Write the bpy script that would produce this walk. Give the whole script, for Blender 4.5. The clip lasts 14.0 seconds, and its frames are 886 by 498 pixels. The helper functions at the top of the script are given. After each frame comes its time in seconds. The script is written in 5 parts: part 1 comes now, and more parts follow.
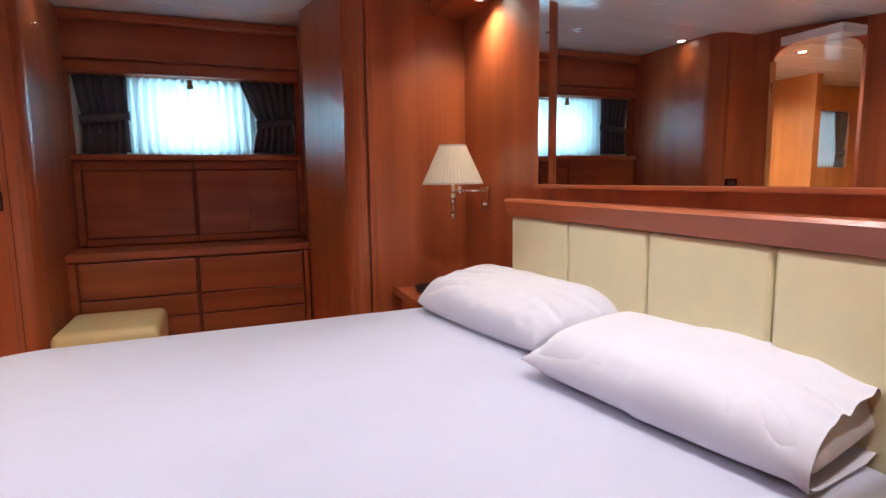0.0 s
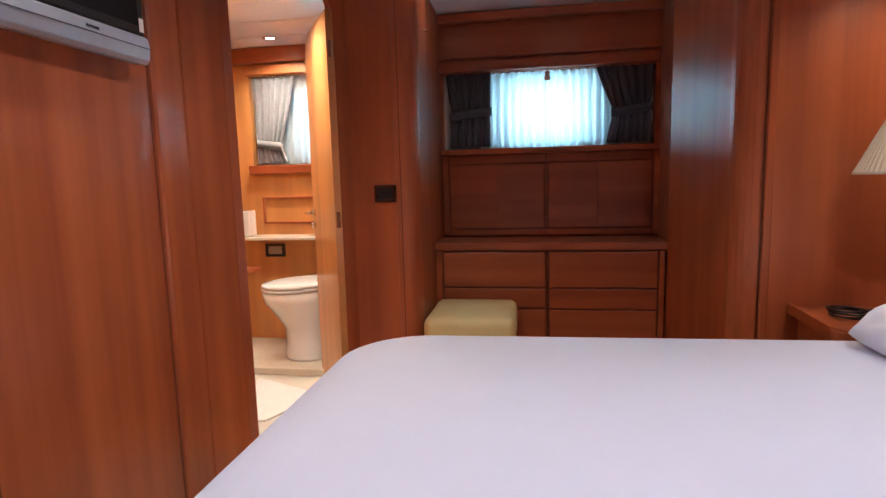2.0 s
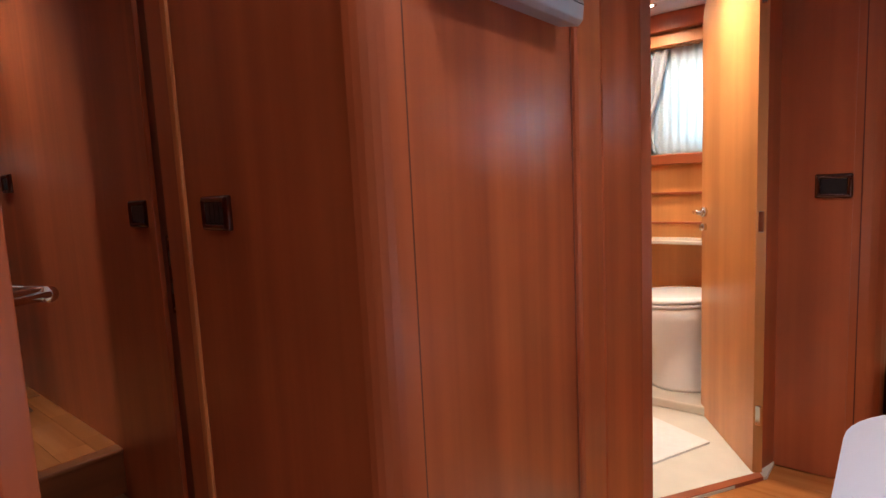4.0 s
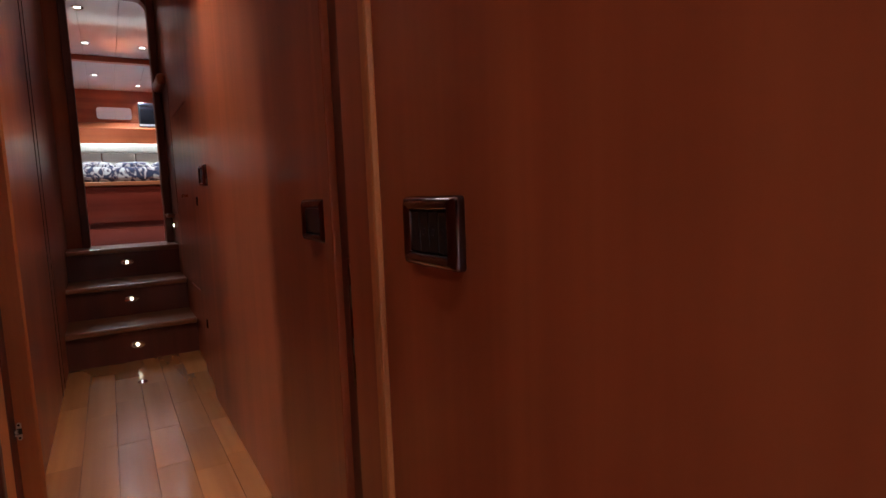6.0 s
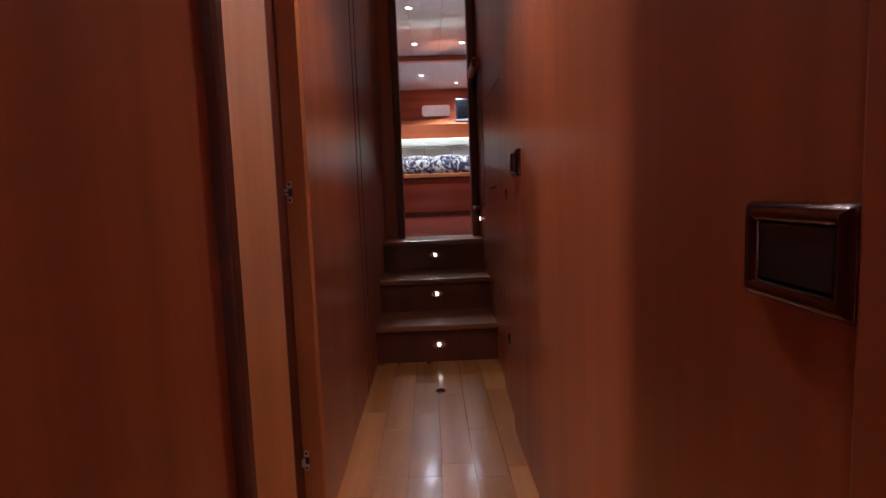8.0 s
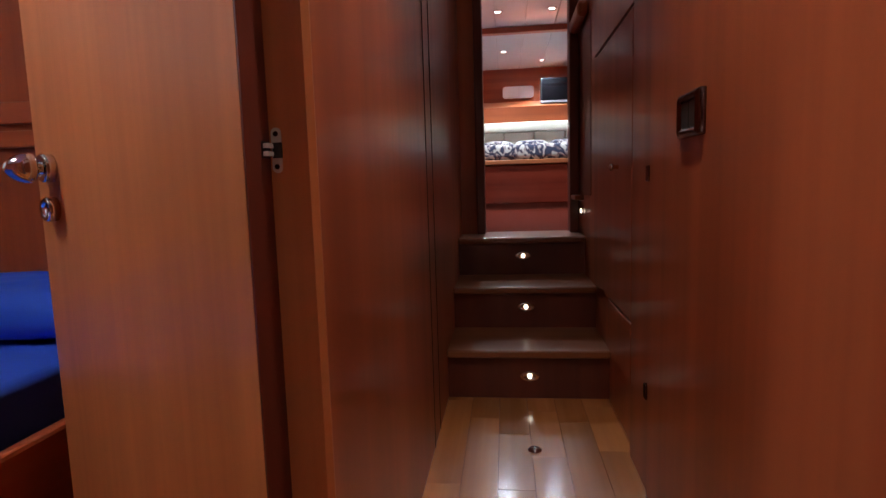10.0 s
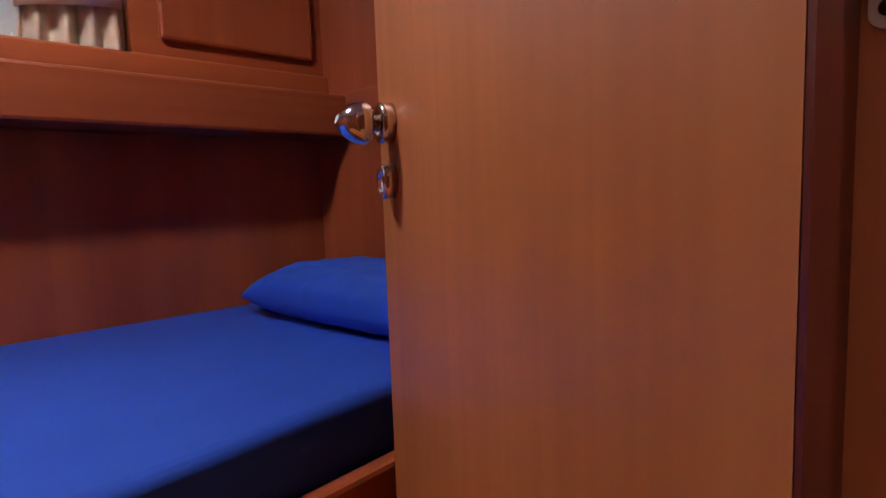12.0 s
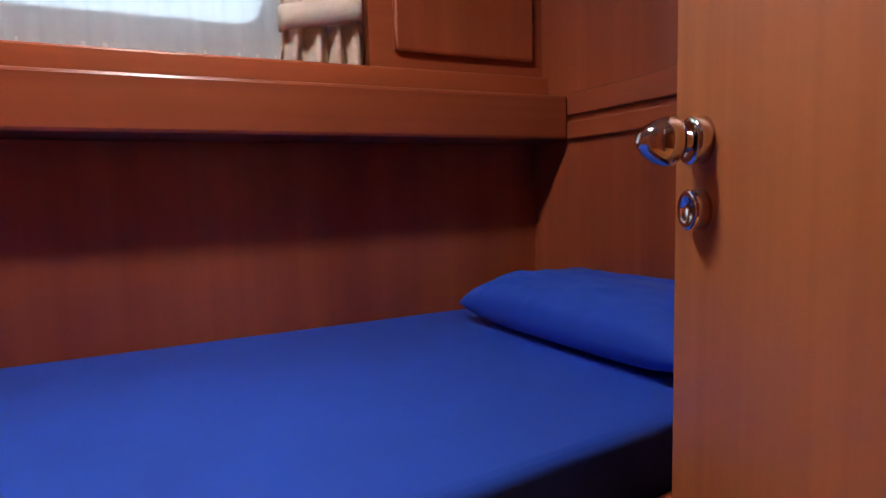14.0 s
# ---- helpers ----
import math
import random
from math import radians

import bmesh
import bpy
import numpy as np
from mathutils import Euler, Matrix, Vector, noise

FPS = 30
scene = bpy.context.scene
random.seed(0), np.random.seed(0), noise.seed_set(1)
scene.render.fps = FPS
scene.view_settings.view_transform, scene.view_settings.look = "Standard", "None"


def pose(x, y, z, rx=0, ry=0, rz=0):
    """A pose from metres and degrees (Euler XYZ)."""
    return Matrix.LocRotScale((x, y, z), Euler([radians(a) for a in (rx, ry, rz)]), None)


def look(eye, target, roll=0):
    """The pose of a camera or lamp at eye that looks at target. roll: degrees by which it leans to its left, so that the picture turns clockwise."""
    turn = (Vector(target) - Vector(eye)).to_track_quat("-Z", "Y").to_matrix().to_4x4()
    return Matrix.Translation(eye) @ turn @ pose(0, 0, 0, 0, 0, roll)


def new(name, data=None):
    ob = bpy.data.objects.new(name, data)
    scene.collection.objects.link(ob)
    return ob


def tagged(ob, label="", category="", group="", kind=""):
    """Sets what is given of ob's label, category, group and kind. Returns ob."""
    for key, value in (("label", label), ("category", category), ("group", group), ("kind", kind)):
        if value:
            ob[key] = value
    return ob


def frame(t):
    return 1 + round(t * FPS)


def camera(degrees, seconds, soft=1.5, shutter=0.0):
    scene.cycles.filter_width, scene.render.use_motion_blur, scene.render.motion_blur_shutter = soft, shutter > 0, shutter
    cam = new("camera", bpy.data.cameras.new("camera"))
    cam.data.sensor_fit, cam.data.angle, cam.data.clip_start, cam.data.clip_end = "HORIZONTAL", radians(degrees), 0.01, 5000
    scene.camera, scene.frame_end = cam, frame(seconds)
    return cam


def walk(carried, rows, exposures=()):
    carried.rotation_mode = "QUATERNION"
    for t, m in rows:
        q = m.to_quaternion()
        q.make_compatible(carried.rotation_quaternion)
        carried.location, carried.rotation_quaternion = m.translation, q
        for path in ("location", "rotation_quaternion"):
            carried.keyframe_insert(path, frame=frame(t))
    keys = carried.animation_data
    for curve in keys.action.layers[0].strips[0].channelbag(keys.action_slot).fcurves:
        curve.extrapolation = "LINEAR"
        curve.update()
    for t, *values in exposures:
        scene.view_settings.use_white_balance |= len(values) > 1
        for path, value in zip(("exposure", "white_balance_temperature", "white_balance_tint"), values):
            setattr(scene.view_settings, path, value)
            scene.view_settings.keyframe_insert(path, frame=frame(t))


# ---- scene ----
cam = camera(77.5, 14.0)
PATH = [
    (0.0, look((-0.233, -0.025, 1.196), (0.423, 1.635, 0.968), -0.8)),
    (0.5, look((-0.304, 0.091, 1.212), (0.167, 1.813, 0.983), -0.9)),
    (1.0, look((-0.365, 0.175, 1.198), (-0.145, 1.946, 0.969), -0.9)),
    (1.5, look((-0.428, 0.255, 1.195), (-0.483, 2.039, 0.963), -1.1)),
    (2.0, look((-0.474, 0.311, 1.196), (-0.769, 2.072, 0.964), -1.5)),
    (2.5, look((-0.567, 0.398, 1.209), (-1.127, 2.092, 0.972), -1.8)),
    (3.0, look((-0.712, 0.468, 1.174), (-1.562, 2.043, 0.971), -2.5)),
    (3.5, look((-0.902, 0.535, 1.184), (-1.936, 1.995, 0.984), -2.8)),
    (3.7, look((-0.959, 0.559, 1.186), (-2.038, 1.986, 0.984), -2.8)),
    (5.8, look((-1.676, 0.918, 1.192), (-3.813, 2.337, 0.919), -2.2)),
    (6.0, look((-1.743, 0.954, 1.197), (-3.942, 2.275, 0.924), -2.2)),
    (6.5, look((-1.881, 1.034, 1.214), (-4.293, 1.913, 0.946), -2.4)),
    (7.0, look((-2.044, 1.048, 1.208), (-4.562, 1.544, 0.945), -2.2)),
    (7.5, look((-2.211, 1.02, 1.213), (-4.768, 1.248, 0.952), -2.2)),
    (8.0, look((-2.351, 1.012, 1.206), (-4.916, 1.061, 0.943), -2.1)),
    (8.2, look((-2.419, 1.008, 1.205), (-4.986, 1.01, 0.945), -2.0)),
    (10.3, look((-3.125, 0.926, 1.165), (-5.654, 0.506, 0.88), -2.0)),
    (10.5, look((-3.188, 0.91, 1.159), (-5.697, 0.38, 0.88), -2.2)),
    (11.0, look((-3.317, 0.848, 1.133), (-5.723, -0.043, 0.858), -2.1)),
    (11.5, look((-3.389, 0.779, 1.132), (-5.583, -0.55, 0.858), -1.9)),
    (12.0, pose(-3.389, 0.703, 1.142, 84.2, 2.0, 131.9)),
    (12.5, pose(-3.38, 0.635, 1.170, 84.2, 1.9, 140.8)),
    (13.0, pose(-3.364, 0.593, 1.178, 84.4, 1.7, 145.9)),
    (13.5, pose(-3.353, 0.581, 1.180, 84.2, 1.6, 148.6)),
    (14.0, pose(-3.347, 0.579, 1.178, 84.2, 1.7, 149.9)),
]
EXPOSURES = [(0.0, 0.30, 6450, 10), (1.0, 0.20, 6450, 10), (2.0, 0.12, 6450, 10), (3.0, 0.08, 6500, 10), (3.7, 0.06, 6450, 10), (5.8, 0.12, 6100, 10),
             (8.2, 0.14, 5950, 10), (10.5, 0.30, 6200, 10), (12.0, 0.42, 6300, 10), (14.0, 0.4, 6300, 10)]
walk(cam, PATH, EXPOSURES)

# ---- world and lamps ----
world = bpy.data.worlds.new("sky")
scene.world = world
world.use_nodes = True
wn = world.node_tree.nodes
sky = wn.new("ShaderNodeTexSky")
sky.sky_type, sky.sun_disc = "NISHITA", False
sky.sun_elevation, sky.sun_rotation = radians(40), radians(20)
wn["Background"].inputs["Strength"].default_value = 0.1
world.node_tree.links.new(sky.outputs["Color"], wn["Background"].inputs["Color"])
sun_data = bpy.data.lights.new("sun", "SUN")
sun_data.energy, sun_data.angle, sun_data.color = 2.0, radians(0.5), (1, 0.95, 0.88)
sun = new("sun", sun_data)
sun.matrix_world = look((3, 12, 10), (0, 0, 0))

FLOOR2 = 0.33          # corridor floor
FLOOR3 = 0.91          # far cabin floor
CEIL = 2.22


def window_light(name, x, y, z, w, h, ry, watts, color):
    d = bpy.data.lights.new(name, "AREA")
    d.shape, d.size, d.size_y, d.energy, d.color = "RECTANGLE", w, h, watts, color
    ob = new(name, d)
    ob.matrix_world = pose(x, y, z, 90, 0, ry)
    return ob


def spot(name, x, y, z, watts, color=(1, 0.86, 0.70), angle=130, radius=0.035, blend=0.9):
    d = bpy.data.lights.new(name, "SPOT")
    d.energy, d.color, d.spot_size, d.spot_blend, d.shadow_soft_size = watts, color, radians(angle), blend, radius
    ob = new(name, d)
    ob.location = (x, y, z)
    return ob


DAY = (0.42, 0.80, 1.0)
window_light("daylight_cabin", -0.40, 4.22, 1.61, 0.42, 0.18, 180, 6.5, DAY)
window_light("daylight_bath", -1.86, 4.20, 1.58, 0.28, 0.3, 180, 1.7, DAY)
window_light("daylight_side", -3.3, -1.0, 1.76, 0.8, 0.3, 0, 0.16, (0.7, 0.88, 1.0))

# ---- materials ----
MATS = {}


def material(name):
    m = bpy.data.materials.new(name)
    m.use_nodes = True
    MATS[name] = m
    return m, m.node_tree.nodes, m.node_tree.links, m.node_tree.nodes["Principled BSDF"]


def ramp(nodes, stops):
    r = nodes.new("ShaderNodeValToRGB")
    e = r.color_ramp.elements
    while len(e) < len(stops):
        e.new(0.5)
    for el, (p, c) in zip(e, stops):
        el.position, el.color = p, (*c, 1)
    return r


def wood(name, dark, light, axis="z", rough=0.36, coat=0.2, per_piece=0.0, grain=0.15):
    """Varnished wood with grain along one axis, in metres; grain: the share of the fine streaks."""
    m, n, l, b = material(name)
    tc = n.new("ShaderNodeTexCoord")
    oi = n.new("ShaderNodeObjectInfo")
    add = n.new("ShaderNodeVectorMath")
    add.operation = "ADD"
    sc = n.new("ShaderNodeVectorMath")
    sc.operation = "SCALE"
    sc.inputs[3].default_value = 7.0
    comb = n.new("ShaderNodeCombineXYZ")
    for k in range(3):
        l.new(oi.outputs["Random"], comb.inputs[k])
    l.new(comb.outputs[0], sc.inputs[0])
    l.new(tc.outputs["Object"], add.inputs[0])
    l.new(sc.outputs[0], add.inputs[1])

    def mapped(scale):
        mp = n.new("ShaderNodeMapping")
        s = [scale[0]] * 3
        s["xyz".index(axis)] = scale[1]
        mp.inputs["Scale"].default_value = s
        l.new(add.outputs[0], mp.inputs[0])
        return mp
    fine = n.new("ShaderNodeTexNoise")
    fine.inputs["Scale"].default_value, fine.inputs["Detail"].default_value = 1.0, 6
    l.new(mapped((58, 1.7)).outputs[0], fine.inputs[0])
    broad = n.new("ShaderNodeTexNoise")
    broad.inputs["Scale"].default_value, broad.inputs["Detail"].default_value = 1.0, 3
    l.new(mapped((9, 0.16)).outputs[0], broad.inputs[0])
    mix = n.new("ShaderNodeMath")
    mix.operation = "MULTIPLY_ADD"
    mix.inputs[1].default_value = grain
    l.new(fine.outputs["Fac"], mix.inputs[0])
    half = n.new("ShaderNodeMath")
    half.operation = "MULTIPLY"
    half.inputs[1].default_value = 1 - grain
    l.new(broad.outputs["Fac"], half.inputs[0])
    l.new(half.outputs[0], mix.inputs[2])
    mid = tuple((a + c) / 2 for a, c in zip(dark, light))
    r = ramp(n, [(0.33, dark), (0.5, mid), (0.67, light)])
    l.new(mix.outputs[0], r.inputs[0])
    figure = n.new("ShaderNodeTexNoise")
    figure.inputs["Scale"].default_value, figure.inputs["Detail"].default_value = 1.0, 4
    l.new(mapped((5, 2.6)).outputs[0], figure.inputs[0])
    fr = n.new("ShaderNodeMapRange")
    fr.inputs["From Min"].default_value, fr.inputs["From Max"].default_value = 0.3, 0.7
    fr.inputs["To Min"].default_value, fr.inputs["To Max"].default_value = 0.90, 1.10
    l.new(figure.outputs["Fac"], fr.inputs["Value"])
    figured = n.new("ShaderNodeVectorMath")
    figured.operation = "SCALE"
    l.new(r.outputs[0], figured.inputs[0])
    l.new(fr.outputs[0], figured.inputs[3])
    r = figured
    if per_piece:
        mr = n.new("ShaderNodeMapRange")
        mr.inputs["To Min"].default_value, mr.inputs["To Max"].default_value = 1 - per_piece, 1 + per_piece
        l.new(oi.outputs["Random"], mr.inputs["Value"])
        tone = n.new("ShaderNodeVectorMath")
        tone.operation = "SCALE"
        l.new(r.outputs[0], tone.inputs[0])
        l.new(mr.outputs[0], tone.inputs[3])
        l.new(tone.outputs[0], b.inputs["Base Color"])
    else:
        l.new(r.outputs[0], b.inputs["Base Color"])
    b.inputs["Roughness"].default_value = rough
    b.inputs["Coat Weight"].default_value = coat
    b.inputs["Coat Roughness"].default_value = 0.2 if coat < 0.4 else 0.12
    bump = n.new("ShaderNodeBump")
    bump.inputs["Strength"].default_value, bump.inputs["Distance"].default_value = 0.04, 0.0015
    l.new(fine.outputs["Fac"], bump.inputs["Height"])
    l.new(bump.outputs[0], b.inputs["Normal"])
    return m


def plain(name, color, rough=0.5, metal=0.0, scale=30.0, vary=0.06, bump_d=0.0, bump_scale=200.0, coat=0.0, sheen=0.0):
    """One colour with slight variation at two scales and fine relief."""
    m, n, l, b = material(name)
    tc = n.new("ShaderNodeTexCoord")
    no = n.new("ShaderNodeTexNoise")
    no.inputs["Scale"].default_value, no.inputs["Detail"].default_value = scale, 5
    l.new(tc.outputs["Object"], no.inputs[0])
    r = ramp(n, [(0.3, tuple(c * (1 - vary) for c in color)), (0.7, tuple(min(1, c * (1 + vary)) for c in color))])
    l.new(no.outputs["Fac"], r.inputs[0])
    l.new(r.outputs[0], b.inputs["Base Color"])
    b.inputs["Roughness"].default_value, b.inputs["Metallic"].default_value = rough, metal
    b.inputs["Coat Weight"].default_value = coat
    b.inputs["Sheen Weight"].default_value = sheen
    if bump_d:
        n2 = n.new("ShaderNodeTexNoise")
        n2.inputs["Scale"].default_value, n2.inputs["Detail"].default_value = bump_scale, 4
        l.new(tc.outputs["Object"], n2.inputs[0])
        bp = n.new("ShaderNodeBump")
        bp.inputs["Strength"].default_value, bp.inputs["Distance"].default_value = 0.5, bump_d
        l.new(n2.outputs["Fac"], bp.inputs["Height"])
        l.new(bp.outputs[0], b.inputs["Normal"])
    return m


CH_D, CH_L = (0.285, 0.062, 0.022), (0.44, 0.112, 0.039)
WOOD = wood("cherry_vertical", CH_D, CH_L, "z")
WOOD_X = wood("cherry_along_x", CH_D, CH_L, "x")
WOOD_Y = wood("cherry_along_y", CH_D, CH_L, "y")
LIGHT_WOOD = wood("cherry_light_vertical", (0.46, 0.150, 0.046), (0.61, 0.223, 0.071), "z", 0.42, 0.05, grain=0.36)
BATH_WOOD = wood("honey_cherry_vertical", (0.52, 0.215, 0.068), (0.66, 0.30, 0.105), "z")
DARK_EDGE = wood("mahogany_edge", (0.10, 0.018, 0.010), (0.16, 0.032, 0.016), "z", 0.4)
PLANK = wood("floor_plank", (0.38, 0.125, 0.030), (0.60, 0.225, 0.062), "x", 0.26, 0.9, 0.16)
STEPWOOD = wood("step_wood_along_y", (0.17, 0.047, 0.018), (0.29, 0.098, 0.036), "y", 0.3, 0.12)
MAHOGANY = wood("mahogany_along_y", (0.085, 0.012, 0.007), (0.13, 0.02, 0.011), "y", 0.16, 0.0)
IVORY = plain("ivory_leather", (0.76, 0.72, 0.60), 0.45, scale=12, vary=0.03)
CARCASS = wood("cherry_carcass", (0.20, 0.042, 0.015), (0.28, 0.065, 0.023), "x", 0.5, 0.0)
GROOVE = plain("groove_shadow_gap", (0.05, 0.014, 0.007), 0.6)
WHITE_CEIL = plain("white_gloss_panel", (0.84, 0.84, 0.86), 0.12, scale=3, vary=0.02, coat=0.4)
SHEET = plain("lilac_white_sheet", (0.52, 0.543, 0.685), 0.85, scale=4, vary=0.02, bump_d=0.0015, bump_scale=9, sheen=0.2)
PILLOW = plain("white_cotton", (0.66, 0.66, 0.75), 0.85, scale=6, vary=0.02, bump_d=0.006, bump_scale=11, sheen=0.2)
LEATHER = plain("cream_leather", (0.74, 0.66, 0.42), 0.38, scale=12, vary=0.03, bump_d=0.0006, bump_scale=260)
BLUE_SHEET = plain("royal_blue_cotton", (0.012, 0.084, 0.60), 0.8, scale=7, vary=0.05, bump_d=0.0015, bump_scale=16, sheen=0.03)
NAVY_SHADE = plain("navy_side_shade", (0.008, 0.012, 0.06), 0.85, scale=20, vary=0.05, bump_d=0.001, bump_scale=60)
CHROME = plain("chrome", (0.75, 0.74, 0.72), 0.08, 1.0, vary=0.02)
BRONZE = plain("dark_bronze_plate", (0.12, 0.07, 0.065), 0.16, 1.0, vary=0.05)
MARK = plain("grey_mark", (0.06, 0.06, 0.07), 0.5)
BLACK = plain("black_plastic", (0.012, 0.012, 0.014), 0.35, vary=0.1)
SCREEN = plain("black_glass", (0.006, 0.006, 0.008), 0.06, vary=0.05)
STEEL = plain("brushed_steel", (0.66, 0.63, 0.56), 0.38, 0.5, vary=0.04)
SILVER = plain("silver_plastic", (0.36, 0.39, 0.46), 0.35, 0.3, vary=0.03)
PORCELAIN = plain("white_porcelain", (0.80, 0.79, 0.76), 0.1, vary=0.01, coat=0.5)
MARBLE = plain("cream_marble", (0.66, 0.60, 0.50), 0.2, scale=5, vary=0.08)
STOOL_LEATHER = plain("butter_leather", (0.70, 0.57, 0.27), 0.4, scale=12, vary=0.04, bump_d=0.0008, bump_scale=220)
CARPET = plain("beige_carpet", (0.50, 0.43, 0.33), 0.95, scale=60, vary=0.12, bump_d=0.003, bump_scale=350)
TOWEL = plain("white_towel", (0.80, 0.79, 0.76), 0.95, vary=0.03, bump_d=0.004, bump_scale=250)
DARK_CURTAIN = plain("slate_curtain", (0.07, 0.075, 0.10), 0.9, scale=40, vary=0.08, bump_d=0.0008, bump_scale=300, sheen=0.2)
GREY_CURTAIN = plain("grey_curtain", (0.22, 0.225, 0.25), 0.9, scale=40, vary=0.06, bump_d=0.0008, bump_scale=300, sheen=0.2)
CREAM_CURTAIN = plain("cream_curtain", (0.60, 0.54, 0.44), 0.9, scale=40, vary=0.05, bump_d=0.0008, bump_scale=300, sheen=0.2)
TILE = plain("cream_floor_panel", (0.68, 0.63, 0.53), 0.35, scale=8, vary=0.05)


def cloth_through(name, color, clear, share):
    """Thin cloth that lets light through."""
    m, n, l, b = material(name)
    b.inputs["Base Color"].default_value = (*color, 1)
    b.inputs["Roughness"].default_value = 0.9
    tr = n.new("ShaderNodeBsdfTranslucent")
    tr.inputs[0].default_value = (*color, 1)
    tp = n.new("ShaderNodeBsdfTransparent")
    m1, m2 = n.new("ShaderNodeMixShader"), n.new("ShaderNodeMixShader")
    m1.inputs[0].default_value, m2.inputs[0].default_value = share, clear
    l.new(b.outputs[0], m1.inputs[1])
    l.new(tr.outputs[0], m1.inputs[2])
    l.new(m1.outputs[0], m2.inputs[1])
    l.new(tp.outputs[0], m2.inputs[2])
    l.new(m2.outputs[0], n["Material Output"].inputs[0])
    return m


SHEER = cloth_through("white_sheer", (0.74, 0.81, 0.84), 0.0, 0.6)
SHEER_THIN = cloth_through("thin_white_sheer", (0.74, 0.78, 0.80), 0.24, 0.45)
SHADE = cloth_through("cream_lamp_shade", (0.85, 0.78, 0.64), 0.0, 0.35)


def glowing(name, color, strength):
    m, n, l, b = material(name)
    b.inputs["Base Color"].default_value = (*color, 1)
    b.inputs["Emission Color"].default_value = (*color, 1)
    b.inputs["Emission Strength"].default_value = strength
    return m


BULB = glowing("lamp_glow", (1, 0.93, 0.80), 14)
BULB_STEP = glowing("step_light_glow", (1, 0.84, 0.62), 4.5)
OUTSIDE = glowing("bright_outside", (0.68, 0.88, 1.0), 0.9)


def mirror_material():
    m, n, l, b = material("mirror_silver")
    b.inputs["Base Color"].default_value = (0.92, 0.92, 0.92, 1)
    b.inputs["Metallic"].default_value, b.inputs["Roughness"].default_value = 1.0, 0.01
    return m


MIRROR = mirror_material()


def glass_material():
    m, n, l, b = material("window_glass")
    b.inputs["Base Color"].default_value = (0.9, 0.97, 1, 1)
    b.inputs["Transmission Weight"].default_value, b.inputs["Roughness"].default_value = 1.0, 0.02
    b.inputs["IOR"].default_value = 1.1
    return m


GLASS = glass_material()


def damask_material():
    m, n, l, b = material("damask_bedspread")
    tc = n.new("ShaderNodeTexCoord")
    v = n.new("ShaderNodeTexNoise")
    v.inputs["Scale"].default_value, v.inputs["Detail"].default_value, v.inputs["Distortion"].default_value = 9.0, 2, 2.0
    l.new(tc.outputs["Object"], v.inputs[0])
    r = ramp(n, [(0.45, (0.022, 0.024, 0.055)), (0.50, (0.16, 0.11, 0.12)), (0.57, (0.40, 0.37, 0.36))])
    l.new(v.outputs["Fac"], r.inputs[0])
    l.new(r.outputs[0], b.inputs["Base Color"])
    b.inputs["Roughness"].default_value = 0.9
    return m


DAMASK = damask_material()


# ---- mesh helpers ----
def put(name, bm, mat, parent=None, label="", smooth=False):
    me = bpy.data.meshes.new(name)
    bmesh.ops.recalc_face_normals(bm, faces=bm.faces)
    bm.to_mesh(me)
    bm.free()
    me.materials.append(mat)
    if smooth:
        for p in me.polygons:
            p.use_smooth = True
    ob = new(name, me)
    if parent is not None:
        ob.parent = parent
        ob.matrix_parent_inverse = parent.matrix_world.inverted()
    if label:
        tagged(ob, label)
    return ob


def part(name, bm, mat, parent, label="", smooth=False):
    return put(name, bm, mat, parent, label, smooth)


def thing(name, at, label, category, group=""):
    ob = new(name)
    ob.location = at
    ob.matrix_world = Matrix.Translation(at)
    return tagged(ob, label, category, group)


def struct(name, bm, mat, label="", category="wall", smooth=False):
    return tagged(put(name, bm, mat, None, "", smooth), label or name.replace("_", " "), category, kind="structure")


def box(x0, x1, y0, y1, z0, z1, bevel=0.0, seg=2, bm=None):
    own = bmesh.new()
    bmesh.ops.create_cube(own, size=1.0)
    for v in own.verts:
        v.co = Vector((x0 + (v.co.x + 0.5) * (x1 - x0), y0 + (v.co.y + 0.5) * (y1 - y0), z0 + (v.co.z + 0.5) * (z1 - z0)))
    if bevel:
        bmesh.ops.bevel(own, geom=list(own.edges), offset=bevel, segments=seg, affect="EDGES", profile=0.5)
    return join(bm, own)


def join(bm, own):
    if bm is None:
        return own
    me = bpy.data.meshes.new("joined")
    own.to_mesh(me)
    own.free()
    bm.from_mesh(me)
    bpy.data.meshes.remove(me)
    return bm


def moved(bm, m):
    bmesh.ops.transform(bm, matrix=m, verts=bm.verts)
    return bm


def prism(points, z0, z1, bm=None):
    own = bmesh.new()
    lo = [own.verts.new((x, y, z0)) for x, y in points]
    hi = [own.verts.new((x, y, z1)) for x, y in points]
    own.faces.new(lo[::-1])
    own.faces.new(hi)
    k = len(points)
    for i in range(k):
        own.faces.new((lo[i], lo[(i + 1) % k], hi[(i + 1) % k], hi[i]))
    return join(bm, own)


def tube(a, b, r0, r1=None, seg=20, caps=True, bm=None):
    a, b = Vector(a), Vector(b)
    own = bmesh.new()
    bmesh.ops.create_cone(own, cap_ends=caps, segments=seg, radius1=r0, radius2=r0 if r1 is None else r1, depth=(b - a).length)
    moved(own, Matrix.Translation((a + b) / 2) @ (b - a).to_track_quat("Z", "Y").to_matrix().to_4x4())
    return join(bm, own)


